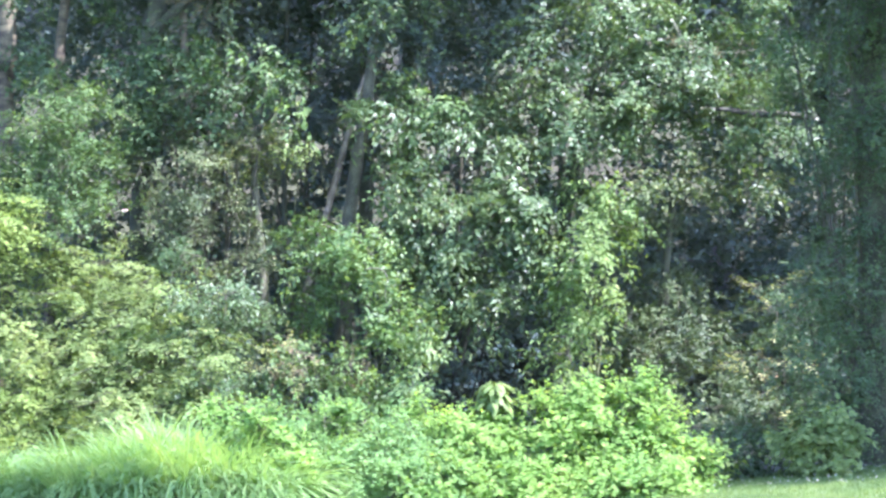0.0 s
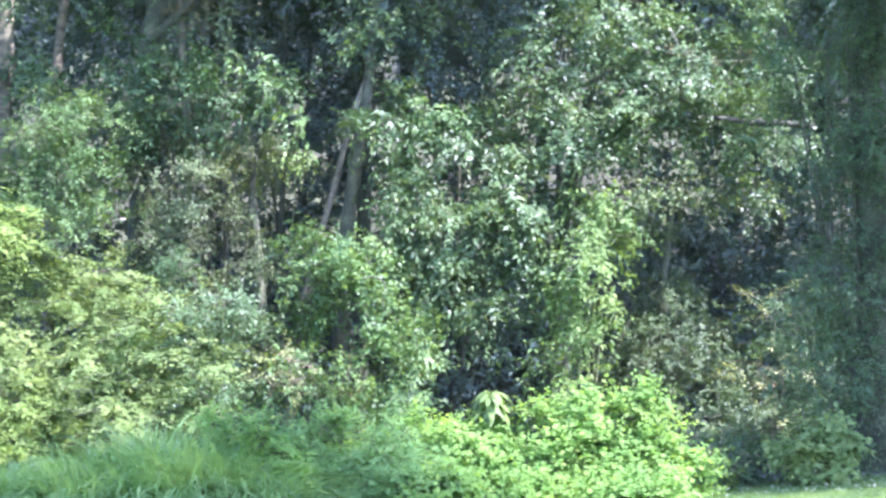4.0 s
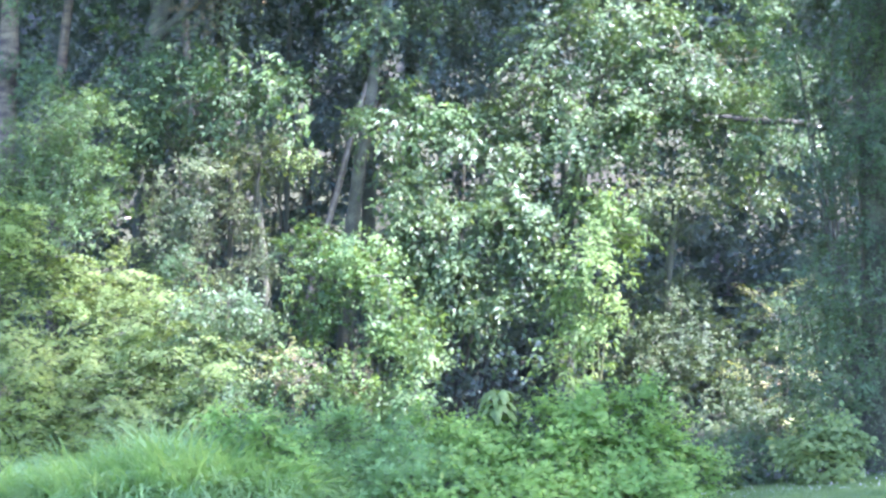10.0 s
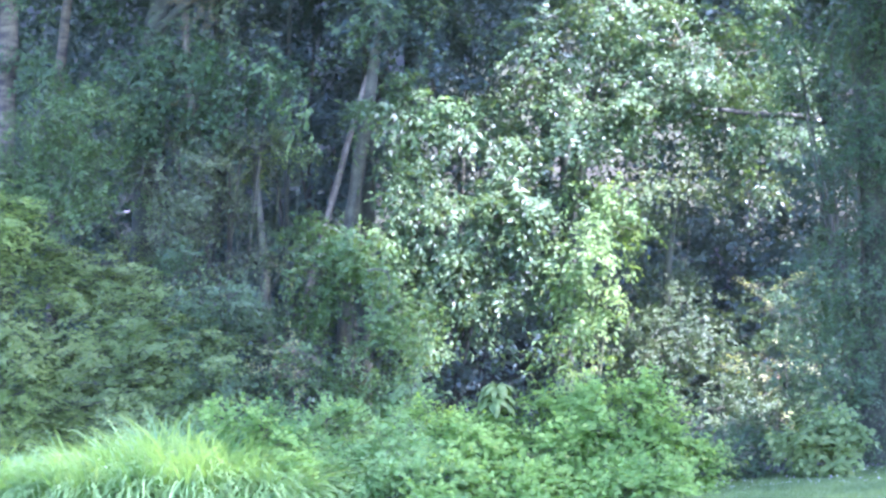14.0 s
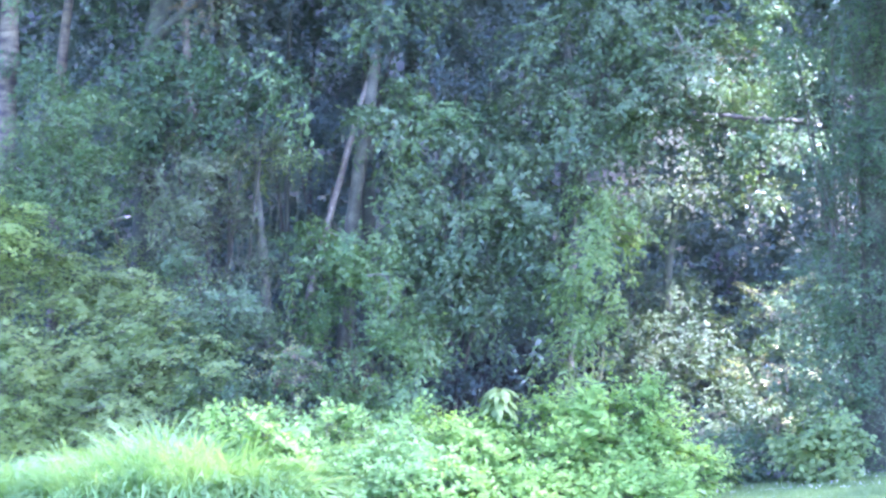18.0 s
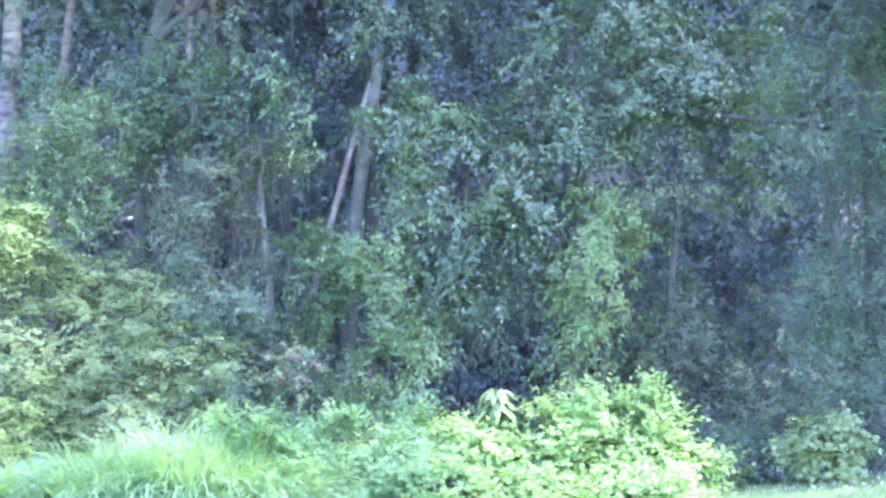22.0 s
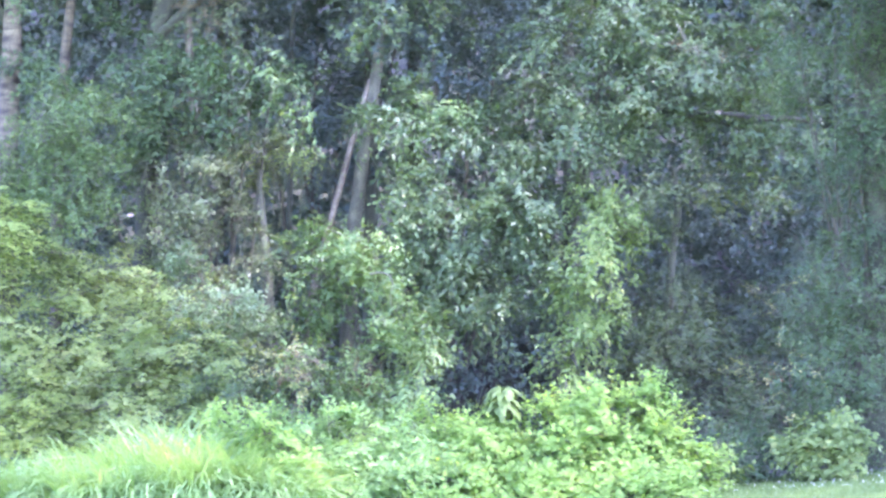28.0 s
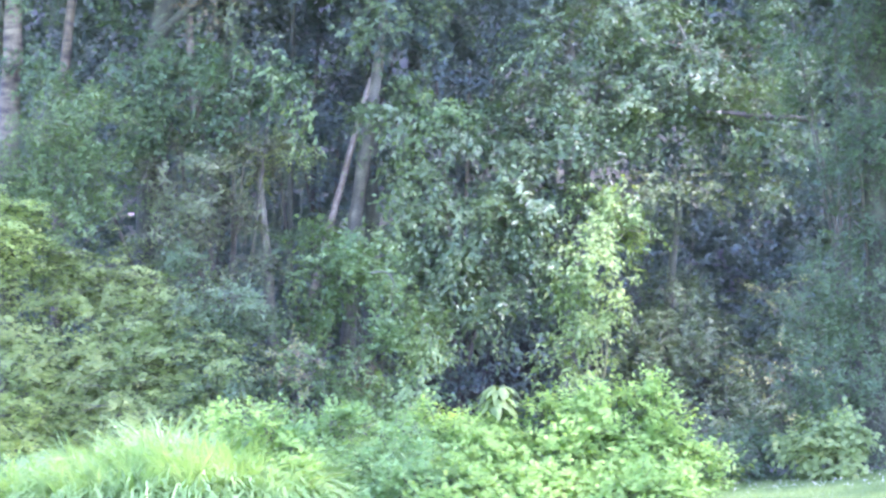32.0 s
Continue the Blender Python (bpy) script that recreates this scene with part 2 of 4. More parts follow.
# leaf habits: leaf length, width ratio, leaves a spray, spray length, spray droop, leaf droop, outline, flatness of its pads
HABIT = {
    "broad": (0.088, 0.55, 11, 0.40, 0.35, 0.25, DIAMOND, 0.55),
    "small": (0.058, 0.5, 13, 0.34, 0.2, 0.15, DIAMOND, 0.5),
    "fine": (0.058, 0.5, 13, 0.34, 0.2, 0.15, DIAMOND, 0.5),
    "frond": (0.066, 0.42, 15, 0.5, 0.4, 0.15, DIAMOND, 0.25),
    "droop": (0.11, 0.42, 10, 0.45, 0.6, 0.45, LANCE, 0.6),
    "pinnate": (0.10, 0.42, 11, 0.42, 0.6, 0.4, LANCE, 0.5),
    "hang": (0.115, 0.55, 8, 0.28, 0.4, 0.7, OVAL, 0.5),
    "leafy": (0.08, 0.62, 9, 0.26, 0.35, 0.6, OVAL, 0.5),
    "round": (0.115, 0.8, 7, 0.34, 0.25, 0.3, OVAL, 0.5),
    "feather": (0.062, 0.45, 18, 0.26, 0.3, 0.15, DIAMOND, 0.5),
    "shoot": (0.069, 0.6, 13, 0.28, 0.2, 0.35, DIAMOND, 0.7),
    "mid": (0.17, 0.5, 9, 0.6, 0.4, 0.3, DIAMOND, 0.55),
    "deep": (0.115, 0.5, 10, 0.5, 0.4, 0.3, DIAMOND, 0.55),
    "coarse": (0.26, 0.5, 7, 0.8, 0.4, 0.3, DIAMOND, 0.55),
}


BOUGHED = ("broad", "droop", "frond", "small", "pinnate")
MOUNDED = ("feather", "shoot", "round", "hang", "leafy")   # habits that close into even mounds


def crown_arrays(clumps, habit, density, seed, back=0.45):
    g = np.random.default_rng(seed)
    ll, ratio, per, sl, droop, ld, outline, flat = HABIT[habit]
    P, A, N, LN, T0, T1 = [], [], [], [], [], []
    for c, r in clumps:
        c, r = np.array(c, float), np.array(r if isinstance(r, tuple) else (r, r, r), float)
        area = 4 * np.pi * ((r[0] * r[1]) ** 1.6 / 3 + (r[0] * r[2]) ** 1.6 / 3 + (r[1] * r[2]) ** 1.6 / 3) ** (1 / 1.6)
        n = max(6, int(area * density))
        even = habit in MOUNDED
        calm = even or habit == "frond"
        pads = max(4, int(area * (4.5 if habit == "feather" else 7.0 if even else 10.0 if habit == "frond" else 2.5 if habit in BOUGHED else 3.4)))
        pd = unit(g.standard_normal((pads * 3, 3)))
        pd = pd[(pd[:, 1] < 0.25) | (g.random(pads * 3) < back)][:pads]
        pad = c + pd * r * g.uniform(0.82 if even else 0.55, 1.05, (len(pd), 1))
        weight = g.uniform(*((0.6, 1.4) if habit == "frond" else (0.2, 1.8)), len(pd))
        which = g.choice(len(pd), n, p=weight / weight.sum())
        d = unit(pd[which] + 0.35 * g.standard_normal((n, 3)))
        if habit in BOUGHED:                      # arching boughs that carry their sprays outwards and down
            bd = unit(pd * np.array([1.0, 0.7, 0.35]) + 0.55 * g.standard_normal((len(pd), 3)) * np.array([1.0, 0.8, 0.3]) + np.array([0, -0.12, 0.12]))
            reach = g.uniform(0.7, 1.3, len(pd)) * min(0.75, 1.05 * float(r.mean()))
            bow = g.uniform(0.35, 0.75, len(pd)) * (0.3 if flat < 0.3 else 0.6 + droop)
            u = g.random(n) ** 0.8
            pad = c + pd * r * g.uniform(0.2, 0.85, (len(pd), 1))
            arc = bd[which] * (reach[which] * u)[:, None]
            arc[:, 2] += reach[which] * (0.15 * u - bow[which] * u * u)
            d = unit(bd[which] - np.array([0, 0, 0.8]) * (u * bow[which])[:, None] + 0.4 * g.standard_normal((n, 3)))
        room = min(0.25, (0.3 if even else 0.5) * float(r.min())) * g.uniform(0.6, 1.4, len(pd))[which][:, None]
        start = pad[which] + g.standard_normal((n, 3)) * room * np.array([1.0, 0.9, flat])
        if habit in BOUGHED:
            start = pad[which] + arc + g.standard_normal((n, 3)) * (0.08 + 0.07 * (1 - u))[:, None] * np.array([1.0, 0.9, flat])
        tilt = ((0.17 if even else 0.45) * g.standard_normal((len(pd), 3)) + 0.45 * pd)[which]
        ax = unit(0.75 * d + 0.5 * g.standard_normal((n, 3)) + np.array([0, -0.1, 0.1 - droop * 0.5]))
        if flat < 0.3:
            ax[:, 2] *= 0.35
        L = sl * g.uniform(0.6, 1.3, n)
        side = unit(np.cross(ax, np.array([0, 0, 1.0])) + 0.02)
        for j in range(per):
            s = (j + 0.6) / per
            p = start + ax * (L * s)[:, None]
            p[:, 2] -= droop * L * s * s * 0.6
            sg = 1 if j % 2 else -1
            last = 0.6 if j == per - 1 else 0.0
            a = unit((0.45 + last) * ax + sg * (0.85 - last) * side + (0.18 if calm else 0.35) * g.standard_normal((n, 3)) + np.array([0, 0, -ld * (0.6 if calm else 1.0)]))
            nn = unit(np.array([0.1, -0.3 if even else -0.15, 0.72]) + 0.25 * d + tilt + (0.12 if even else 0.16 if calm else 0.27) * g.standard_normal((n, 3)))
            P.append(p + 0.02 * g.standard_normal((n, 3)))
            A.append(a)
            N.append(nn)
            LN.append(ll * g.uniform(0.55, 1.3, n) * (1 - 0.25 * abs(s - 0.5)))
        e = start + ax * L[:, None]
        e[:, 2] -= droop * L * 0.6
        T0.append(start - ax * (0.35 * L)[:, None])
        T1.append(e)
    return [np.concatenate(q) for q in (P, A, N, LN, T0, T1)] + [ratio, outline]


def plant(name, label, category, base, clumps, habit, material, density=20, seed=1, stems=None, stem_material=None,
          stem_radius=0.014, twig_share=0.35, group="", singles=0, single_material=None, back=0.45, crown_label=""):
    """A shrub, vine or tree: stems from its base into every clump, twigs, and a crown of leafy sprays."""
    base = (base[0], base[1], float(ground_z(base[0], base[1])) - 0.03)
    ob = thing(name, base, label, category, group)
    g = np.random.default_rng(seed + 500)
    stem_material = stem_material or TWIG
    for q, (pts, rad, mat) in enumerate(stems or []):
        part("trunk", tube(pts, rad, 10, 0.07, seed + q), mat, ob)
    if stem_radius:
        for q, (c, r) in enumerate(clumps):
            c = np.array(c, float) + np.array([0, 0.3 * (r[1] if isinstance(r, tuple) else r), 0])
            b = np.array(base) + np.array([g.uniform(-0.12, 0.12), g.uniform(-0.1, 0.1), 0])
            m = b * 0.5 + c * 0.5 + np.array([g.uniform(-0.2, 0.2), g.uniform(0.15, 0.5), 0.1])
            part("stem", tube([b, m, c], [stem_radius, stem_radius * 0.75, stem_radius * 0.4], 6, 0.08, seed + q), stem_material, ob)
    P, A, N, LN, T0, T1, ratio, outline = crown_arrays(clumps, habit, density, seed, back)
    keep = np.ones(len(P), bool)
    if singles:
        score = P[:, 1] - 0.4 * P[:, 2] + g.uniform(0, 0.5, len(P))
        pick = np.argsort(score)[:singles]
        keep[pick] = False
        one = leaf_mesh(np.zeros((1, 3)), np.array([[0, 1.0, 0]]), np.array([[0, 0, 1.0]]), np.ones(1), ratio, OVAL)
        one.materials.append(single_material or material)
        for i in pick:
            y = Vector(A[i]).normalized()
            z = Vector(N[i])
            z = (z - y * z.dot(y)).normalized()
            x = y.cross(z)
            leaf = new("leaf", one)
            leaf.parent = ob
            leaf.matrix_basis = Matrix.Translation(Vector(P[i]) - Vector(base)) @ Matrix((x, y, z)).transposed().to_4x4() @ Matrix.Scale(float(LN[i]) * 1.1, 4)
    part("crown", leaf_mesh(P[keep], A[keep], N[keep], LN[keep], ratio, outline, *((0.08, 0.1) if habit in MOUNDED else ())), material, ob, crown_label, "stuff")
    if twig_share:
        m = g.random(len(T0)) < twig_share
        k = int(m.sum())
        if k:
            part("twig_mass", stick_mesh(T0[m], T1[m], np.full(k, 0.006), np.full(k, 0.002)), TWIG, ob, kind="stuff")
    return ob


# ---- ground ----
def build_ground():
    xs = np.concatenate([[-3000, -800, -200, -80, -40], np.arange(-24, 24.1, 0.5), [40, 80, 200, 800, 3000]])
    ys = np.concatenate([[-3000, -800, -200, -60, -20], np.arange(0, 60.1, 0.5), [80, 200, 800, 3000]])
    X, Y = np.meshgrid(xs, ys)
    Z = ground_z(X, Y) + np.where((Y > 28) & (Y < 60) & (np.abs(X) < 30), 0.05 * np.sin(X * 3.1) * np.sin(Y * 2.3), 0)
    w = len(xs)
    j, i = np.meshgrid(np.arange(len(ys) - 1), np.arange(w - 1), indexing="ij")
    p = (j * w + i).ravel()
    tris = np.concatenate([np.stack([p, p + 1, p + w + 1], 1), np.stack([p, p + w + 1, p + w], 1)])
    me = fast_mesh("ground", np.stack([X.ravel(), Y.ravel(), Z.ravel()], 1), tris)
    me.materials.append(SOIL)
    me.materials.append(FIELD)
    mid = Y.ravel()[tris].mean(axis=1)
    me.polygons.foreach_set("material_index", (mid < 28.6).astype(np.int32))
    tagged(new("ground", me), "green mown field running into rough woodland floor and a bank", "ground", kind="structure")


build_ground()

# ---- the wood at the back ----
def back_woods():
    """Dense foliage on the bank, hazed by its colour, too deep in the wood to count."""
    g = np.random.default_rng(11)
    cl = [((g.uniform(-8, 8), g.uniform(37.4, 39.2), g.uniform(0.2, 8.2)), (g.uniform(0.9, 1.7), 0.7, g.uniform(0.8, 1.4))) for _ in range(150)]
    cl += [((x + g.uniform(-0.4, 0.4), g.uniform(39.8, 40.6), z + g.uniform(-0.3, 0.3)), (1.3, 0.6, 1.1)) for x in np.arange(-9, 9.1, 1.2) for z in np.arange(1.5, 10.2, 1.1)]
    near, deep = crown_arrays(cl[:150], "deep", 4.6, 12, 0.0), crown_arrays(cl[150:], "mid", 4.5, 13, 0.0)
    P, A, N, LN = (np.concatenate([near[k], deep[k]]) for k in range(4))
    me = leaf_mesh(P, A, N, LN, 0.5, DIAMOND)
    me.materials.append(LEAF_HAZY)
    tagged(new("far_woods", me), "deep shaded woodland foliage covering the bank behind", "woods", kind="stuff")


back_woods()


def trunk_of(ob):
    return next(c for c in ob.children if c.name.startswith("trunk"))


def shade_canopy_tree(x, y, top, spread, seed, label):
    """An added tall tree: its crown, out of view, darkens the wood below."""
    g = np.random.default_rng(seed)
    deep = y + 2.6
    z0 = float(ground_z(x, deep))
    cl = [((x + g.uniform(-spread, spread), y + g.uniform(-0.8, 1.8), top + g.uniform(-1.3, 1.3)), (g.uniform(1.2, 1.9), g.uniform(1.1, 1.6), g.uniform(0.7, 1.1))) for _ in range(9)]
    trunk = [((x, deep, z0 - 0.1), (x + 0.1, deep, z0 + (top - z0) * 0.5), (x, deep - 0.6, top)), (0.14, 0.11, 0.06), BARK_BROWN]
    ob = plant("shade_caster", label, "tree", (x, deep), cl, "coarse", LEAF_HAZY, 6.5 if y < 39 else 4.8, seed, [trunk], stem_radius=0, twig_share=0.2, group="tall trees of the wood")
    for q, (c, r) in enumerate(cl[:5]):
        part("limb", tube([(x, deep - 0.3, top - 1.6), ((x + c[0]) / 2, (deep + c[1]) / 2, top - 0.6), c], [0.07, 0.05, 0.02], 6, 0.08, q), BARK_BROWN, trunk_of(ob))
    return ob


# Crowns stand above the view and keep sun out of the wood.
for q, (x, y, top, spread) in enumerate([(-11, 37, 9.6, 2.4), (-7.6, 36.4, 9.4, 2.2), (-3.9, 36.8, 9.8, 2.4), (-0.6, 36.4, 9.6, 2.3),
                                         (1.75, 36.8, 9.4, 2.3), (6.6, 36.6, 9.8, 2.4), (10.5, 36.5, 9.6, 2.4), (14.5, 36, 9.6, 2.4),
                                         (-7.5, 45.5, 14.6, 2.9), (-2.6, 45.8, 14.8, 2.9), (2.4, 45.5, 14.6, 2.9), (7.2, 45.8, 14.8, 2.9), (12.0, 45.0, 14.8, 2.9), (8.1, 36.2, 8.5, 1.8)]):
    shade_canopy_tree(x, y, top, spread, 40 + q, "added tall tree with an unseen crown that shades the wood")

def shade_overhang_tree(x, y, top, seed, spread, count):
    """An added tree: its high boughs, out of view, shade the edge of the wood."""
    g = np.random.default_rng(seed)
    z0 = float(ground_z(x, y))
    cl = [((x + g.uniform(-spread, spread), g.uniform(32.4, 34.2), top + g.uniform(-0.6, 0.9)), (g.uniform(0.8, 1.2), g.uniform(0.7, 1.1), g.uniform(0.45, 0.7))) for _ in range(count)]
    trunk = [((x, y, z0 - 0.1), (x + 0.1, y, z0 + top * 0.5), (x, y - 0.3, top)), (0.14, 0.11, 0.06), BARK_BROWN]
    ob = plant("shade_caster", "added tall tree with unseen high boughs that shade the wood's edge", "tree", (x, y), cl, "coarse", LEAF_HAZY, 6.0, seed, [trunk], stem_radius=0, twig_share=0.2, group="tall trees of the wood")
    for q, (c, r) in enumerate(cl):
        part("limb", tube([(x, y - 0.2, top - 1.5), ((x + c[0]) / 2, (y + c[1]) / 2, top - 0.6), c], [0.06, 0.045, 0.02], 6, 0.08, q), BARK_BROWN, trunk_of(ob))


for q, (x, y, spread, count) in enumerate([(-4.5, 35.6, 1.9, 6), (-1.25, 36.6, 1.9, 8), (1.9, 35.8, 0.8, 4)]):
    shade_overhang_tree(x, y, 8.9, 60 + q, spread, count)

# ---- trees and trunks of the wood's edge ----
plant("forked_tree", "slender tree with two pale leaning stems above undergrowth", "tree", (-1.56, 34.2, 1.35)[:2],
      [((-0.8, 34.2, 6.37), (1.0, 0.6, 0.6)), ((-1.24, 34.4, 7.43), (1.3, 0.8, 0.7)), ((-0.54, 34, 5.91), (0.45, 0.4, 0.4))], "broad", LEAF_GLOSSY, 12, 101,
      [(((-2.3, 34.1, -0.3), (-2.05, 34.15, 1.9), (-1.76, 34.2, 3.21), (-1.51, 34.2, 4.15), (-1.25, 34.25, 5.1), (-1.1, 34.3, 5.65)), (0.075, 0.06, 0.052, 0.048, 0.043, 0.035), BARK_PALE),
       (((-1.52, 34.3, -0.3), (-1.43, 34.3, 1.9), (-1.34, 34.3, 3.3), (-1.24, 34.3, 4.2), (-1.1, 34.3, 5.1), (-0.96, 34.3, 6.1), (-0.78, 34.3, 7.6)), (0.14, 0.12, 0.11, 0.105, 0.1, 0.085, 0.05), BARK_GREY)], stem_radius=0)
plant("pale_tree", "tree with a straight mottled pale trunk", "tree", (-6.47, 34, 0.93)[:2],
      [((-6.4, 34, 7.62), (1.3, 0.8, 0.7)), ((-7.41, 34, 7.19), (1.0, 0.8, 0.7))], "broad", LEAF_MID, 12, 102,
      [(((-6.54, 34, 0.17), (-6.53, 34, 3.03), (-6.5, 34, 4.98), (-6.47, 34, 5.91), (-6.43, 34, 7.62)), (0.2, 0.165, 0.155, 0.15, 0.13), BARK_BIRCH),
       (((-6.49, 34.1, 6.35), (-6.65, 34, 6.68), (-6.91, 34, 7.36)), (0.06, 0.06, 0.04), BARK_BROWN)], stem_radius=0)
plant("pale_tree", "thin pale tree leaning among the undergrowth", "tree", (-5.92, 35, 0.91)[:2],
      [((-5.54, 35, 7.71), (0.9, 0.7, 0.5))], "broad", LEAF_MID, 12, 103,
      [(((-5.95, 35, 0.22), (-5.92, 35, 4.38), (-5.84, 35, 6.0), (-5.63, 35, 7.8)), (0.1, 0.09, 0.08, 0.06), BARK_BIRCH)], stem_radius=0)
plant("crooked_tree", "dark crooked tree with a pale patch and a slanting limb", "tree", (-4.4, 34.6, 0.91)[:2],
      [((-4.01, 34.6, 7.73), (1.1, 0.7, 0.5)), ((-3.12, 34.4, 6.57), (0.6, 0.5, 0.45))], "broad", LEAF_OLIVE, 12, 104,
      [(((-4.57, 34.6, 0.15), (-4.49, 34.6, 4.35), (-4.41, 34.6, 6.08), (-4.24, 34.6, 6.86), (-4.18, 34.6, 7.73)), (0.2, 0.17, 0.16, 0.15, 0.1), BARK_BROWN),
       (((-4.35, 34.5, 6.32), (-4.02, 34.4, 6.6), (-3.62, 34.4, 7), (-3.38, 34.4, 7.43)), (0.09, 0.075, 0.06, 0.04), BARK_BROWN),
       (((-3.79, 34.7, 5.05), (-3.88, 34.7, 6.18), (-3.93, 34.7, 7.48)), (0.07, 0.06, 0.05), BARK_PALE)], stem_radius=0)
plant("thin_tree", "thin grey sapling trunk half hidden in vines", "tree", (-2.54, 33.5, 1.43)[:2],
      [((-2.62, 33.5, 4.3), (0.36, 0.32, 0.22)), ((-2.22, 33.4, 4.42), (0.34, 0.3, 0.14)), ((-2.0, 33.4, 4.28), (0.16, 0.2, 0.12))], "small", LEAF_SUNNY, 44, 105,
      [(((-2.44, 33.5, 0.44), (-2.56, 33.5, 2.35), (-2.64, 33.5, 3.26), (-2.7, 33.5, 3.93), (-2.73, 33.5, 4.34)), (0.09, 0.08, 0.066, 0.055, 0.035), BARK_GREY)], stem_radius=0)
plant("thin_tree", "slim grey-brown trunk beside a dark hollow", "tree", (3.29, 33.2, 0.94)[:2],
      [((3.3, 32.7, 3.91), (0.55, 0.4, 0.2)), ((3.94, 32.6, 3.87), (0.4, 0.35, 0.14)), ((4.5, 32.6, 3.82), (0.3, 0.3, 0.12))], "broad", LEAF_OLIVE, 30, 106,
      [(((3.25, 33.2, 0.12), (3.29, 33.2, 2.26), (3.36, 33.2, 3.08), (3.43, 33.2, 3.66), (3.35, 33.2, 4.24)), (0.07, 0.06, 0.055, 0.05, 0.03), BARK_BROWN)], stem_radius=0)
plant("thin_tree", "thin dark trunk deep in the wood", "tree", (-2.4, 36, 0.89)[:2], [((-2.42, 36, 7.88), (0.8, 0.6, 0.4))], "broad", LEAF_HAZY, 12, 107,
      [(((-2.42, 36, 0.18), (-2.43, 36, 4.46), (-2.4, 36, 6.26), (-2.37, 36, 7.88)), (0.05, 0.045, 0.04, 0.035), BARK_BROWN)], stem_radius=0)

# ---- the wood's edge, shrubs and vines ----
plant("round_bush", "rounded light green bush on the edge of the wood", "bush", (-5.36, 32.6, 1.76)[:2],
      [((-5.26, 32.6, 4.8), (0.72, 0.6, 0.55)), ((-5.77, 32.5, 4.26), (0.6, 0.5, 0.5)), ((-5.22, 32.5, 4.1), (0.5, 0.5, 0.5)), ((-5.55, 32.5, 3.45), (0.6, 0.5, 0.45)), ((-6.15, 32.4, 3.45), (0.6, 0.5, 0.4)), ((-6.29, 32.7, 4.32), (0.5, 0.4, 0.35)), ((-6.35, 32.6, 3.95), (0.6, 0.4, 0.4))],
      "fine", LEAF_ROUND, 72, 110)
plant("dry_vine_bush", "brownish half-dry vine tangle over a shrub", "bush", (-3.64, 33.1, 1.76)[:2],
      [((-3.73, 33.1, 3.98), (0.65, 0.4, 0.5)), ((-3.32, 33, 3.45), (0.4, 0.4, 0.55)), ((-3.76, 33, 3.44), (0.32, 0.35, 0.4)), ((-2.59, 33.2, 4.32), (0.5, 0.35, 0.3)), ((-3.38, 32.9, 2.82), (0.6, 0.4, 0.4))],
      "small", LEAF_OLIVE, 80, 111, twig_share=1.0)
plant("wood_edge_tree", "young tree with layered sprays darkened as if shaded", "tree", (-3.18, 33.4, 1.35)[:2],
      [((-3.1, 33.2, 5.81), (0.6, 0.45, 0.3)), ((-3.61, 33.4, 5.5), (0.7, 0.5, 0.45)), ((-2.85, 33.2, 5.07), (0.5, 0.45, 0.35)), ((-4.03, 33.5, 4.93), (0.6, 0.4, 0.5)), ((-2.5, 33.1, 5.45), (0.2, 0.2, 0.2)), ((-4.5, 33.8, 5.8), (0.6, 0.5, 0.6)), ((-4.66, 33.8, 5), (0.45, 0.4, 0.35)), ((-3.89, 33.7, 4.53), (0.4, 0.4, 0.35)), ((-5.71, 34, 5.66), (0.6, 0.4, 0.4))],
      "broad", LEAF_MID_SHADE, 38, 112, stem_radius=0.04)
STIRRED = []
STIRRED.append(plant("leafy_bush", "lit yellow-green bush with layered fine leaves", "bush", (-5.85, 32.7, 0.15)[:2],
      [((-5.87, 32.7, 2.41), (0.9, 0.6, 0.5)), ((-6.15, 32.5, 1.44), (0.8, 0.6, 0.6)), ((-5.34, 32.5, 1.44), (0.8, 0.6, 0.5)), ((-5.94, 32.3, 0.64), (0.9, 0.6, 0.5)), ((-5.15, 32.3, 0.64), (0.7, 0.5, 0.4))],
      "frond", LEAF_SUNNY, 105, 113))
STIRRED.append(plant("leafy_bush", "soft yellow-green bush crown beside a round bush", "bush", (-6.3, 32.0),
      [((-6.45, 32.0, 3.45), (0.5, 0.5, 0.4)), ((-6.25, 32.0, 3.1), (0.5, 0.5, 0.35)), ((-6.7, 32.0, 2.9), (0.5, 0.5, 0.4))],
      "frond", LEAF_YELLOW, 130, 150))
plant("leafy_bush", "bright yellow-green low bush behind tall grass", "bush", (-5.6, 31.7),
      [((-5.96, 31.70, 0.72), (0.45, 0.4, 0.4)), ((-5.54, 31.70, 0.25), (0.55, 0.4, 0.35)), ((-4.97, 31.81, 0.15), (0.45, 0.4, 0.3)), ((-6.11, 31.59, 0.15), (0.5, 0.4, 0.4))],
      "frond", LEAF_YELLOW, 110, 151)
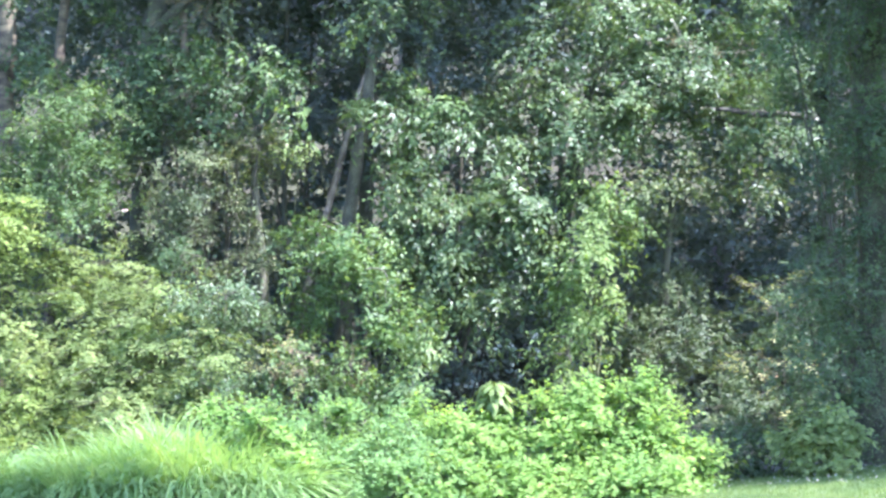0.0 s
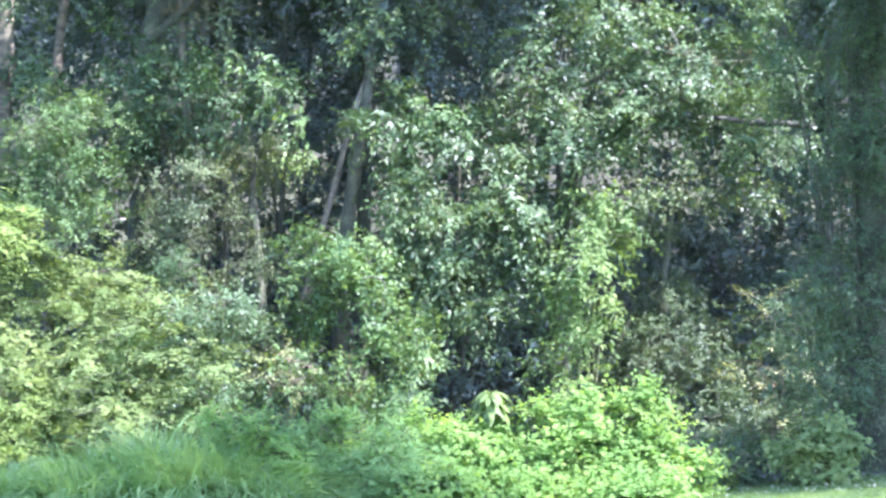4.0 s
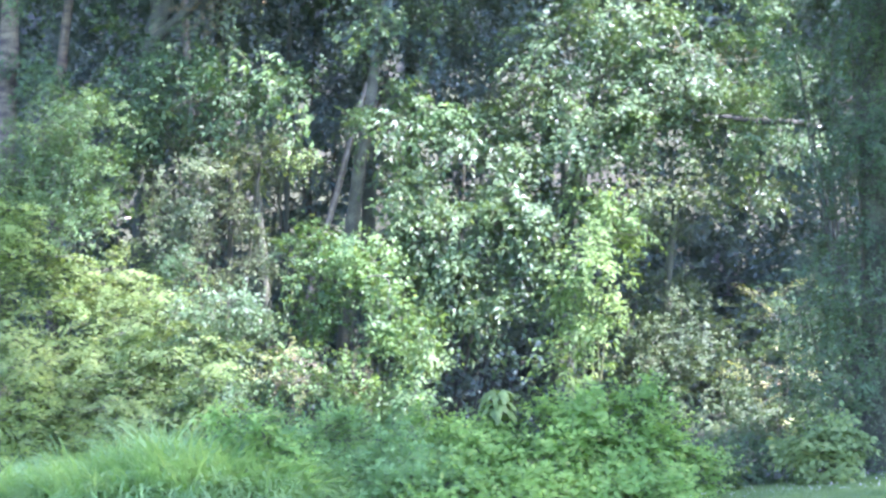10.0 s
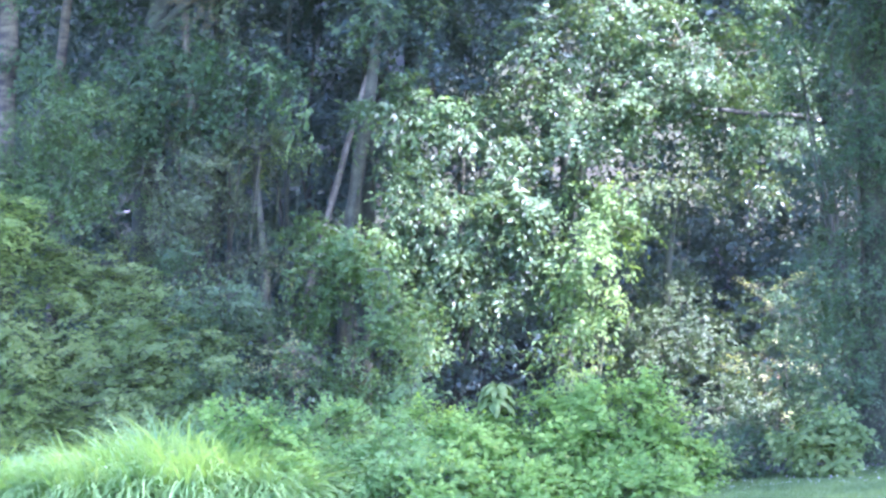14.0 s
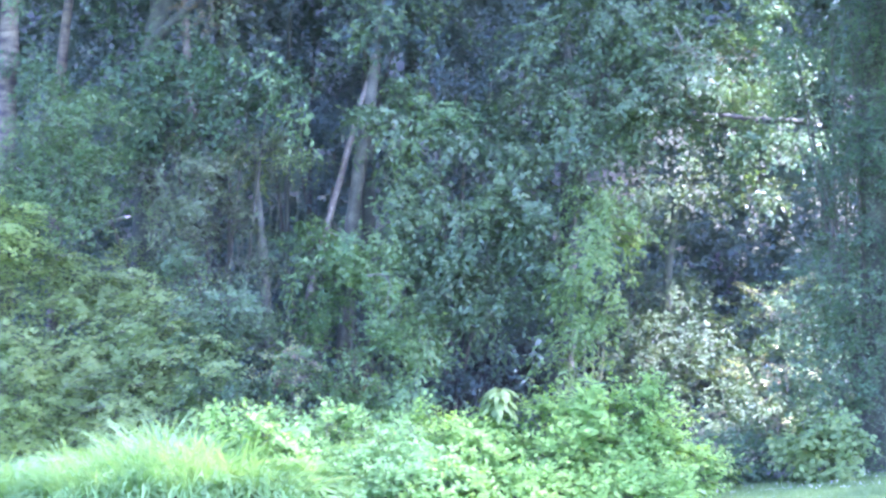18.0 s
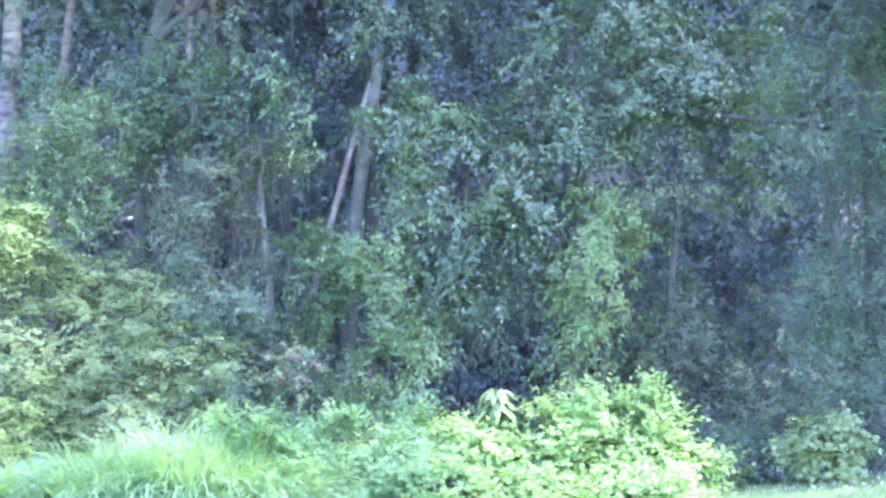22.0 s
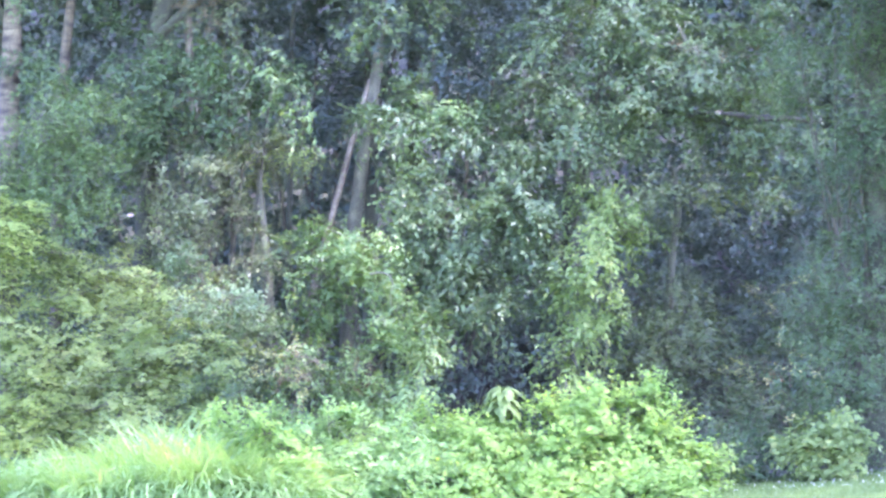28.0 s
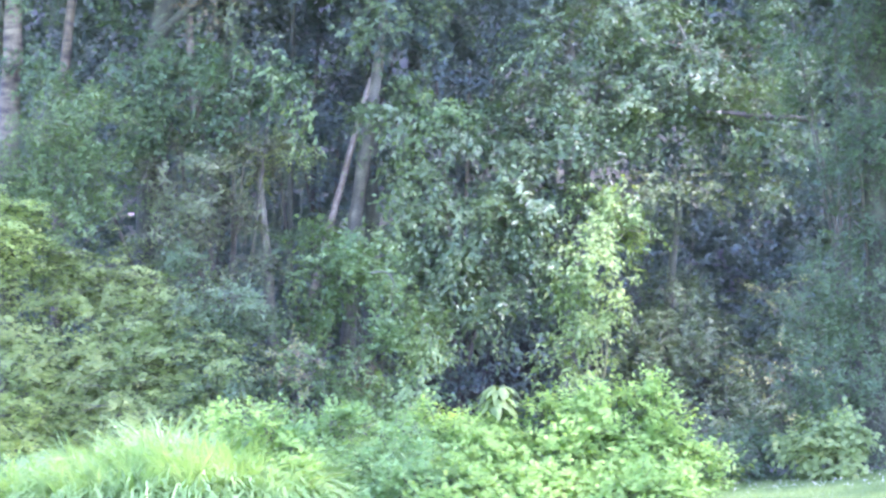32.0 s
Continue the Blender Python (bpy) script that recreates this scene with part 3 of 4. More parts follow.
STIRRED.append(plant("leafy_bush", "spreading bush with small lit leaves beside tall grass", "bush", (-4.43, 32.34, 0.16)[:2],
      [((-4.96, 32.54, 2.57), (0.6, 0.5, 0.45)), ((-4.22, 32.54, 2.33), (0.65, 0.5, 0.5)), ((-4.42, 32.24, 1.60), (0.7, 0.5, 0.5)), ((-3.86, 32.24, 1.76), (0.5, 0.5, 0.55)), ((-3.60, 32.05, 1.04), (0.5, 0.4, 0.35)), ((-4.30, 31.95, 0.88), (0.7, 0.5, 0.4)), ((-3.81, 31.85, 1.36), (0.5, 0.4, 0.35)), ((-3.39, 31.56, 0.74), (0.5, 0.4, 0.3)), ((-4.07, 31.36, 0.51), (0.6, 0.4, 0.3)), ((-3.18, 31.75, 1.44), (0.35, 0.3, 0.3))],
      "frond", LEAF_SUNNY, 92, 114))
plant("leafy_bush", "dense green bush under a thin trunk", "bush", (-3.04, 32, 0.97)[:2],
      [((-3.1, 32, 2.4), (0.4, 0.35, 0.4)), ((-3.45, 31.9, 1.95), (0.42, 0.4, 0.4)), ((-2.95, 31.8, 1.7), (0.34, 0.35, 0.42)), ((-3.05, 31.7, 1.05), (0.5, 0.4, 0.35)), ((-2.15, 32.6, 3.0), (0.22, 0.25, 0.28)), ((-3.44, 32.5, 2.69), (0.35, 0.3, 0.3)), ((-2.6, 31.9, 1.15), (0.4, 0.3, 0.22))],
      "small", LEAF_MID, 75, 115)
plant("climbing_vine", "light-leaved climbing vine trailing down over a shrub", "vine", (-1.22, 32, 0.49)[:2],
      [((-1.4, 32.4, 3.13), (0.32, 0.3, 0.3)), ((-1.62, 32.6, 2.95), (0.25, 0.25, 0.25)), ((-1.15, 32.6, 3.2), (0.3, 0.25, 0.2)), ((-0.8, 32.6, 3.1), (0.25, 0.25, 0.2)), ((-1.82, 33.5, 2.75), (0.26, 0.2, 0.3)), ((-1.95, 33.4, 2.2), (0.26, 0.2, 0.35)), ((-1.31, 32.2, 2.64), (0.45, 0.35, 0.35)), ((-0.91, 32.1, 2.55), (0.35, 0.3, 0.3)), ((-1.14, 31.9, 1.92), (0.6, 0.4, 0.4)), ((-0.66, 31.9, 1.76), (0.5, 0.4, 0.35)), ((-1.7, 31.9, 1.55), (0.32, 0.35, 0.35)), ((-1.8, 32.4, 2.5), (0.22, 0.22, 0.25)), ((-1.88, 32.4, 2.15), (0.2, 0.2, 0.2)), ((-1.37, 31.7, 1.13), (0.7, 0.4, 0.35)), ((-1.0, 31.5, 0.85), (0.4, 0.3, 0.28)), ((-0.55, 31.6, 0.95), (0.4, 0.3, 0.25)), ((-1.15, 31.5, 0.5), (0.45, 0.3, 0.25))],
      "broad", LEAF_LIGHT, 54, 116)
plant("rusty_shrub", "small shrub with rust-coloured dry leaves", "bush", (-1.43, 31.4, 0.82)[:2], [((-1.43, 31.4, 1.25), (0.35, 0.3, 0.2)), ((-1.86, 31.4, 1.29), (0.25, 0.25, 0.25))],
      "small", LEAF_RUST, 22, 117, twig_share=1.0)
plant("drooping_tree", "tree hung with drooping glossy green leaves", "tree", (0.13, 33.2, 0.45)[:2],
      [((-0.45, 33.4, 5.09), (0.6, 0.4, 0.5)), ((-0.69, 33.2, 3.82), (0.4, 0.35, 0.45)), ((-0.44, 33, 3.24), (0.5, 0.4, 0.45)), ((0.21, 33.2, 4.24), (0.7, 0.5, 0.6)), ((0.54, 32.9, 3.39), (0.7, 0.5, 0.6)),
       ((0.94, 32.7, 2.73), (0.65, 0.5, 0.5)), ((0.45, 32.7, 2.57), (0.55, 0.4, 0.5)), ((1.2, 33, 3.81), (0.65, 0.5, 0.6)), ((0.78, 32.6, 2.08), (0.3, 0.3, 0.25)), ((-0.03, 32.9, 2.74), (0.4, 0.4, 0.5))],
      "droop", LEAF_GLOSSY, 44, 118, stem_radius=0.018, stem_material=BARK_MOSSY)
plant("glossy_tree", "spreading tree with small glossy sunlit leaves", "tree", (1.79, 33.6, 0.44)[:2],
      [((1.01, 33.6, 5.07), (0.5, 0.4, 0.3)), ((1.59, 33.5, 5.1), (0.7, 0.5, 0.45)), ((2.3, 33.4, 5.5), (0.9, 0.5, 0.55)), ((3.04, 33.4, 5.84), (0.8, 0.5, 0.5)), ((2.61, 33.2, 4.9), (0.8, 0.5, 0.45)), ((3.44, 33.2, 5.15), (0.75, 0.5, 0.45)),
       ((4.18, 33.2, 5.15), (0.6, 0.4, 0.3)), ((4.66, 33.1, 4.64), (0.6, 0.4, 0.3)), ((3.85, 33.2, 4.65), (0.5, 0.4, 0.25)), ((1.9, 33.8, 6.23), (0.8, 0.5, 0.5)), ((2.83, 33.8, 6.65), (0.9, 0.5, 0.5)), ((1.87, 33.2, 4.4), (0.6, 0.4, 0.4)), ((4.56, 33, 3.89), (0.25, 0.25, 0.15)), ((4.3, 32.45, 5.42), (0.42, 0.25, 0.24)), ((4.78, 32.45, 5.42), (0.35, 0.25, 0.2)), ((5.22, 32.45, 5.12), (0.18, 0.15, 0.11))],
      "broad", LEAF_GLOSSY, 40, 119, [(((1.69, 34, 0.09), (1.82, 34, 2.61), (2.07, 33.8, 4.62), (2.49, 33.8, 5.97)), (0.12, 0.1, 0.08, 0.04), BARK_BROWN), (((2.02, 33.8, 4.37), (2.8, 33.5, 4.93), (3.87, 33.4, 4.96), (4.69, 33.3, 4.66)), (0.06, 0.05, 0.035, 0.015), BARK_BROWN)], stem_radius=0)
plant("glossy_tree", "young tree with light leaves high in the wood's edge", "tree", (1.97, 35.2, 0.38)[:2],
      [((4.26, 33.8, 6.57), (0.8, 0.5, 0.5)), ((4.72, 33.5, 5.6), (0.5, 0.4, 0.35)), ((3.77, 33.9, 6.67), (0.7, 0.5, 0.45)), ((4.66, 33.7, 6.35), (0.36, 0.35, 0.35))],
      "broad", LEAF_MID, 34, 120, [(((1.97, 35.2, 0.03), (2.06, 35.2, 3.52), (2.66, 34.9, 5.42), (3.74, 34.4, 6.22), (4.47, 34.1, 6.44)), (0.1, 0.085, 0.07, 0.05, 0.03), BARK_BROWN)], stem_radius=0)
plant("shade_tree", "shaded woodland tree with foliage greyed for haze", "tree", (-0.03, 35, 0.39)[:2],
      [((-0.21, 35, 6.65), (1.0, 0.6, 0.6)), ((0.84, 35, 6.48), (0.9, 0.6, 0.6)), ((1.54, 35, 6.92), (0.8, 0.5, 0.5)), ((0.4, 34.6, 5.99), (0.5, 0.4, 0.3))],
      "broad", LEAF_HAZY, 26, 121, stem_radius=0.05)
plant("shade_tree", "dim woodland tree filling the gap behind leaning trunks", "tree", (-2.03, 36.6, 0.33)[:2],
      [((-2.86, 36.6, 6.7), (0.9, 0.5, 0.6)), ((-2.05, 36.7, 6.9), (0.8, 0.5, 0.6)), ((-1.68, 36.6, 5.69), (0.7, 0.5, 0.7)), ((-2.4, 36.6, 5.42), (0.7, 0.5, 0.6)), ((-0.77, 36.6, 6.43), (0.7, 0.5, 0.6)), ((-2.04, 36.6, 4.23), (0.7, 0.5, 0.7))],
      "broad", LEAF_HAZY, 30, 128, stem_radius=0.05)
plant("climbing_vine", "light green vine with feathered leaves climbing in a column", "vine", (2.14, 32.5, 0.48)[:2],
      [((2.36, 32.6, 3.95), (0.34, 0.35, 0.3)), ((2.43, 32.5, 3.45), (0.36, 0.35, 0.3)), ((2.14, 32.4, 3.05), (0.3, 0.3, 0.35)), ((2.21, 32.3, 2.56), (0.26, 0.3, 0.35)), ((1.97, 32.3, 2.32), (0.26, 0.3, 0.35)), ((2.1, 32.2, 1.84), (0.24, 0.25, 0.36)), ((1.9, 32.1, 1.4), (0.28, 0.25, 0.3))],
      "pinnate", LEAF_VINE, 44, 122, stem_material=STEM_GREEN)
plant("twiggy_shrub", "half-bare twiggy shrub with dull olive leaves", "bush", (3.07, 33.05, 0.22)[:2],
      [((2.96, 33.57, 3.10), (0.45, 0.35, 0.4)), ((3.33, 33.46, 2.51), (0.3, 0.3, 0.25)), ((3.23, 32.95, 1.43), (0.4, 0.3, 0.35)), ((3.14, 32.85, 0.95), (0.4, 0.3, 0.35)), ((3.31, 33.26, 2.10), (0.35, 0.3, 0.25)), ((3.32, 32.95, 1.27), (0.45, 0.35, 0.35)), ((2.85, 33.26, 2.26), (0.5, 0.4, 0.4)), ((3.33, 33.05, 1.85), (0.65, 0.4, 0.45)), ((2.90, 32.95, 1.43), (0.5, 0.4, 0.4)), ((3.66, 33.05, 2.09), (0.5, 0.35, 0.3)), ((3.71, 32.85, 1.11), (0.6, 0.4, 0.45)), ((4.09, 32.64, 0.63), (0.5, 0.4, 0.35))],
      "fine", LEAF_DULL, 44, 123, twig_share=0.3)
# The pale leaf colour carries the sunlight that this shrub catches.
plant("sparse_shrub", "sparse shrub of leaves paled to look sunlit before a dark hollow", "bush", (4.94, 33.00, 0.22)[:2],
      [((4.67, 33.00, 2.34), (0.12, 0.2, 0.3)), ((5.37, 33.00, 2.75), (0.15, 0.2, 0.25)), ((5.04, 33.00, 2.08), (0.3, 0.25, 0.2)), ((5.20, 33.00, 1.27), (0.4, 0.3, 0.25)), ((4.54, 33.00, 1.27), (0.4, 0.3, 0.25)), ((4.79, 33.00, 0.62), (0.4, 0.3, 0.3))],
      "fine", LEAF_PALE, 9, 124, twig_share=1.0, stem_radius=0.007)
plant("climbing_vine", "light green vine hanging from the forked trunk", "vine", (-0.95, 33.6, 0.44)[:2],
      [((-0.49, 33.5, 5.18), (0.26, 0.25, 0.18)), ((-0.41, 33.4, 4.84), (0.26, 0.25, 0.2)), ((0.05, 33.4, 5.09), (0.3, 0.25, 0.16)), ((-0.65, 33.3, 3.91), (0.18, 0.2, 0.25))],
      "droop", LEAF_LIGHT, 40, 126, stem_material=STEM_GREEN, stem_radius=0.01)
plant("pale_shrub", "twiggy shrub speckled with small pale leaves", "bush", (-1.91, 31.6, 0.51)[:2],
      [((-1.99, 31.6, 1.44), (0.18, 0.2, 0.3)), ((-1.75, 31.6, 1.13), (0.3, 0.25, 0.2)), ((-2.77, 31.6, 1.13), (0.35, 0.25, 0.15))],
      "small", LEAF_PALE, 13, 127, twig_share=1.0, stem_radius=0.008)
# Added clumps fill hollows that are only deep shade under the trees.
plant("hollow_fill", "added foliage filling the dark hollows low under the trees", "bush", (0.63, 33.6, 0.19)[:2],
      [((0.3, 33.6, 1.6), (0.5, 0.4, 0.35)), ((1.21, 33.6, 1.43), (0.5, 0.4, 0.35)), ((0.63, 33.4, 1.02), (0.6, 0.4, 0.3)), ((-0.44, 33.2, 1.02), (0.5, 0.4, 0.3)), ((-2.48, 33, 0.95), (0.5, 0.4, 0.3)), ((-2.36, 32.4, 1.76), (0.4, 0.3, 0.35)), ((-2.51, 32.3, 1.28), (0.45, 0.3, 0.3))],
      "broad", LEAF_HAZY, 16, 125)

# ---- the big shaded tree at the side, nearer ----
# Clumps above z 7 are added out of view to darken the foliage below.
plant("ivy_tree", "large shaded tree clothed in dense green foliage", "tree", (5.6, 29.2),
      [((5.07, 29.2, 5.74), (0.7, 0.6, 0.6)), ((4.69, 29.6, 5.36), (0.35, 0.4, 0.5)), ((5.46, 29, 4.92), (0.7, 0.6, 0.6)), ((5.23, 29, 4.05), (0.6, 0.6, 0.6)), ((5.03, 29.1, 3.33), (0.35, 0.5, 0.5)), ((4.78, 29.4, 2.04), (0.3, 0.4, 0.35)), ((4.58, 29.8, 5.98), (0.3, 0.4, 0.4)), ((4.74, 29.5, 4.75), (0.22, 0.3, 0.15)), ((5.55, 28.8, 3.17), (0.6, 0.6, 0.7)),
       ((5.15, 29, 2.46), (0.5, 0.5, 0.5)), ((5.54, 28.8, 2.03), (0.7, 0.6, 0.6)), ((5.14, 29, 1.53), (0.55, 0.5, 0.5)), ((5.46, 28.8, 1.03), (0.7, 0.6, 0.6)), ((5.03, 29.2, 0.81), (0.5, 0.5, 0.4)), ((5.9, 29, 6.08), (0.9, 0.7, 0.8)), ((6.13, 28.8, 4.25), (0.8, 0.7, 0.9)), ((6.2, 28.0, 8.8), 1.0), ((7.2, 27.8, 8.8), 1.0), ((5.2, 28.8, 7.6), 0.75), ((6.2, 28.6, 7.5), 0.85), ((7.1, 28.6, 7.2), 0.85)],
      "fine", LEAF_MID_SHADE, 44, 130, [(((5.6, 29.3, -0.1), (5.7, 29.3, 2.5), (5.6, 29.4, 5.0), (5.8, 29.3, 8.0)), (0.3, 0.26, 0.22, 0.14), BARK_BROWN)], stem_radius=0.03)
# Its leaf tone is kept dark in place of shade falling on it.
plant("leafy_bush", "dim feathery bush sloping down from the large tree", "bush", (5.3, 33.9),
      [((5.63, 33.90, 2.13), (0.55, 0.4, 0.6)), ((5.15, 33.90, 1.65), (0.45, 0.4, 0.45)), ((4.73, 33.90, 1.12), (0.45, 0.4, 0.4)), ((5.15, 33.79, 0.75), (0.6, 0.4, 0.5)), ((5.84, 33.69, 1.17), (0.6, 0.4, 0.7)), ((4.57, 33.79, 0.48), (0.45, 0.4, 0.4)), ((5.53, 33.69, 0.27), (0.7, 0.4, 0.4))],
      "frond", LEAF_MID_SHADE, 45, 152)
# Added out of view: clumps placed to shade the side tree and lawn edge.
plant("shade_caster", "added tree out of view that shades the large side tree and lawn edge", "tree", (10.4, 26.0),
      [((9.4, 26.7, 5.2), 1.0), ((9.0, 26.9, 6.4), 1.0), ((8.7, 27.1, 7.5), 1.0), ((8.4, 27.2, 8.6), 1.0), ((8.1, 27.4, 9.6), 0.9), ((9.6, 26.4, 7.6), 1.2), ((9.6, 26.3, 9.2), 1.2),
       ((10.6, 25.8, 8.0), 1.4), ((10.4, 26.0, 6.0), 1.2), ((9.2, 26.6, 10.6), 1.0), ((8.7, 25.2, 7.3), 0.7), ((7.4, 26.6, 6.5), 0.8), ((7.6, 25.8, 6.7), 0.8), ((8.2, 25.9, 7.0), 0.8), ((7.2, 27.3, 6.4), 0.8), ((8.0, 26.8, 7.0), 0.8), ((8.3, 25.3, 6.4), 0.8), ((9.0, 25.0, 7.4), 0.8), ((7.8, 25.2, 5.9), 0.7), ((5.2, 27.6, 7.5), 0.9), ((6.4, 27.2, 7.3), 1.0), ((4.4, 27.9, 7.9), 0.8), ((5.6, 26.6, 8.1), 0.9), ((6.9, 26.4, 7.7), 1.0)],
      "mid", LEAF_HAZY, 17.0, 131, [(((10.4, 26, -0.1), (10.3, 26, 4), (10.2, 26.1, 9)), (0.35, 0.28, 0.12), BARK_BROWN)], stem_radius=0, group="tall trees of the wood", back=1.0)

# ---- broken bough ----
bough = thing("broken_bough", (5.15, 32.6, 4.89), "broken dead bough with a pale snapped end, caught in leaves", "branch")
log = part("bough", tube([(5.32, 32.6, 4.83), (5.12, 32.6, 4.87), (4.52, 32.6, 4.89), (4.2, 32.6, 4.94), (3.97, 32.6, 4.96)], [0.044, 0.043, 0.038, 0.034, 0.022], 9, 0.22, 3), BARK_MOSSY, bough)
part("snapped_end", tube([(3.98, 32.59, 4.96), (3.91, 32.58, 4.97)], [0.019, 0.009], 8, 0.2, 4), SPLIT_WOOD, log, "pale snapped end")

stub = thing("broken_stub", (-4.52, 32.5, 3.47), "short pale snapped branch stub in the dark gap", "branch")
part("stub_wood", tube([(-4.62, 32.52, 3.44), (-4.55, 32.5, 3.47), (-4.48, 32.46, 3.48)], [0.026, 0.024, 0.02], 8, 0.15, 5), BARK_GREY, stub)
part("snapped_end", tube([(-4.49, 32.46, 3.48), (-4.42, 32.42, 3.49)], [0.022, 0.012], 8, 0.25, 6), SPLIT_WOOD, stub, "pale snapped end")


def dead_branch(label, points, radius, seed, count, spread):
    """A bare dead branch with side twigs of its own."""
    g = np.random.default_rng(seed)
    ob = thing("dead_branch", points[0], label, "branch")
    bough = part("bough", tube(points, np.linspace(radius, radius * 0.3, len(points)), 7, 0.1, seed), BARK_GREY, ob)
    for q in range(count):
        k = g.integers(0, len(points) - 1)
        f = g.random()
        a = np.array(points[k]) * (1 - f) + np.array(points[k + 1]) * f
        b = a + g.uniform(-1, 1, 3) * np.array([spread, spread * 0.4, spread])
        c = b + g.uniform(-0.5, 0.5, 3) * spread
        part("twig", tube([a, b, c], [radius * 0.45, radius * 0.3, radius * 0.15], 5, 0.1, seed + q), BARK_GREY, bough)


dead_branch("bare grey dead branch with crossing twigs high in the leaves", [(3.38, 32.6, 6.23), (3.57, 32.5, 5.89), (4.1, 32.5, 5.76), (4.6, 32.6, 5.82)], 0.012, 300, 9, 0.3)
dead_branch("bare dead branch lying in the brown undergrowth", [(2.58, 33.05, 1.43), (2.91, 32.95, 1.51), (3.39, 32.95, 1.40), (3.89, 33.05, 1.77)], 0.009, 301, 7, 0.25)
dead_branch("pale arching dry vine stem over the shrub", [(-1.01, 31.6, 2.62), (-0.81, 31.5, 2.63), (-0.7, 31.5, 2.5), (-0.73, 31.5, 2.26), (-0.66, 31.5, 2.07)], 0.014, 302, 2, 0.15)
dead_branch("fallen grey branch in the dark gap between bushes", [(-5.13, 32.6, 3.14), (-4.77, 32.6, 3.38), (-4.42, 32.7, 3.79), (-4.26, 32.8, 4.21)], 0.012, 303, 5, 0.2)
# Added lighter sprays: sunlit tips of the young tree, put in as leaf colour.
plant("climbing_vine", "lighter sprays standing for the sunlit tips of a young tree", "vine", (-2.6, 33.0),
      [((-2.82, 32.9, 5.78), (0.22, 0.18, 0.1)), ((-3.2, 32.9, 5.95), (0.16, 0.15, 0.1)), ((-2.42, 32.9, 5.6), (0.22, 0.18, 0.1)), ((-2.15, 32.9, 5.25), (0.2, 0.16, 0.12)), ((-2.02, 32.9, 4.95), (0.12, 0.12, 0.1))],
      "droop", LEAF_LIGHT, 13, 153, stem_material=STEM_GREEN, stem_radius=0.006)
plant("dry_spray", "hanging spray of dry brown leaves under the boughs", "branch", (-3.21, 34.2, 0.92)[:2],
      [((-3.25, 34, 6.6), (0.35, 0.3, 0.4)), ((-3.81, 33, 5.29), (0.2, 0.2, 0.25))], "small", LEAF_RUST, 18, 305, twig_share=1.0, stem_radius=0.012)
plant("dry_spray", "tangle of thin brown twigs and dry leaves", "branch", (3.28, 33.5, 0.44)[:2],
      [((4, 33, 5.95), (0.35, 0.3, 0.2)), ((5.03, 32.95, 1.31), (0.22, 0.2, 0.12))], "small", LEAF_RUST, 16, 306, twig_share=1.0, stem_radius=0.008)

# ---- foreground shrubs ----
FRONT = "shrubs along the lawn"
SWAYING = []
SWAYING.append(plant("fern_shrub", "soft bluish green feathery shrub along the lawn", "bush", (-1.6, 26.3),
      [((-1.85, 26.4, 0.32), (0.5, 0.4, 0.45)), ((-1.33, 26.4, 0.4), (0.5, 0.4, 0.42)), ((-0.81, 26.3, 0.4), (0.5, 0.4, 0.42)), ((-0.35, 26.3, 0.38), (0.45, 0.4, 0.4)), ((-1.44, 26, 0.07), (0.6, 0.4, 0.4)), ((-0.6, 26, 0.01), (0.6, 0.4, 0.4)), ((-1.7, 25.7, 0.0), (0.4, 0.35, 0.3)), ((-1.15, 25.6, -0.04), (0.42, 0.35, 0.3)), ((-0.55, 25.6, -0.08), (0.42, 0.35, 0.3)), ((-0.05, 25.7, -0.08), (0.4, 0.35, 0.3))],
      "feather", LEAF_BLUISH, 140, 140, stem_material=STEM_GREEN, stem_radius=0.012, group=FRONT))
SWAYING.append(plant("leafy_shrub", "fresh yellow-green leafy shrub along the lawn", "bush", (0.2, 26.5),
      [((0.11, 26.6, 0.3), (0.4, 0.4, 0.45)), ((0.43, 26.5, 0.17), (0.45, 0.4, 0.45)), ((0.76, 26.4, 0.05), (0.45, 0.4, 0.45)), ((0.23, 26.2, -0.2), (0.6, 0.4, 0.35)), ((-0.43, 26.9, 0.48), (0.3, 0.3, 0.2)), ((0.02, 26.6, 0.66), (0.2, 0.2, 0.17)), ((0.3, 26.5, 0.66), (0.22, 0.2, 0.17)), ((0.56, 26.5, 0.62), (0.2, 0.2, 0.15)), ((0.82, 26.45, 0.5), (0.2, 0.2, 0.14)), ((-0.25, 26.7, 0.62), (0.22, 0.2, 0.16)), ((0.1, 25.8, -0.12), (0.4, 0.35, 0.28)), ((0.6, 25.7, -0.15), (0.42, 0.35, 0.26)), ((1.05, 25.8, -0.12), (0.4, 0.35, 0.26))],
      "shoot", LEAF_FRESH, 175, 141, stem_material=STEM_GREEN, stem_radius=0.012, group=FRONT, singles=220, single_material=LEAF_FRESH_ONE))
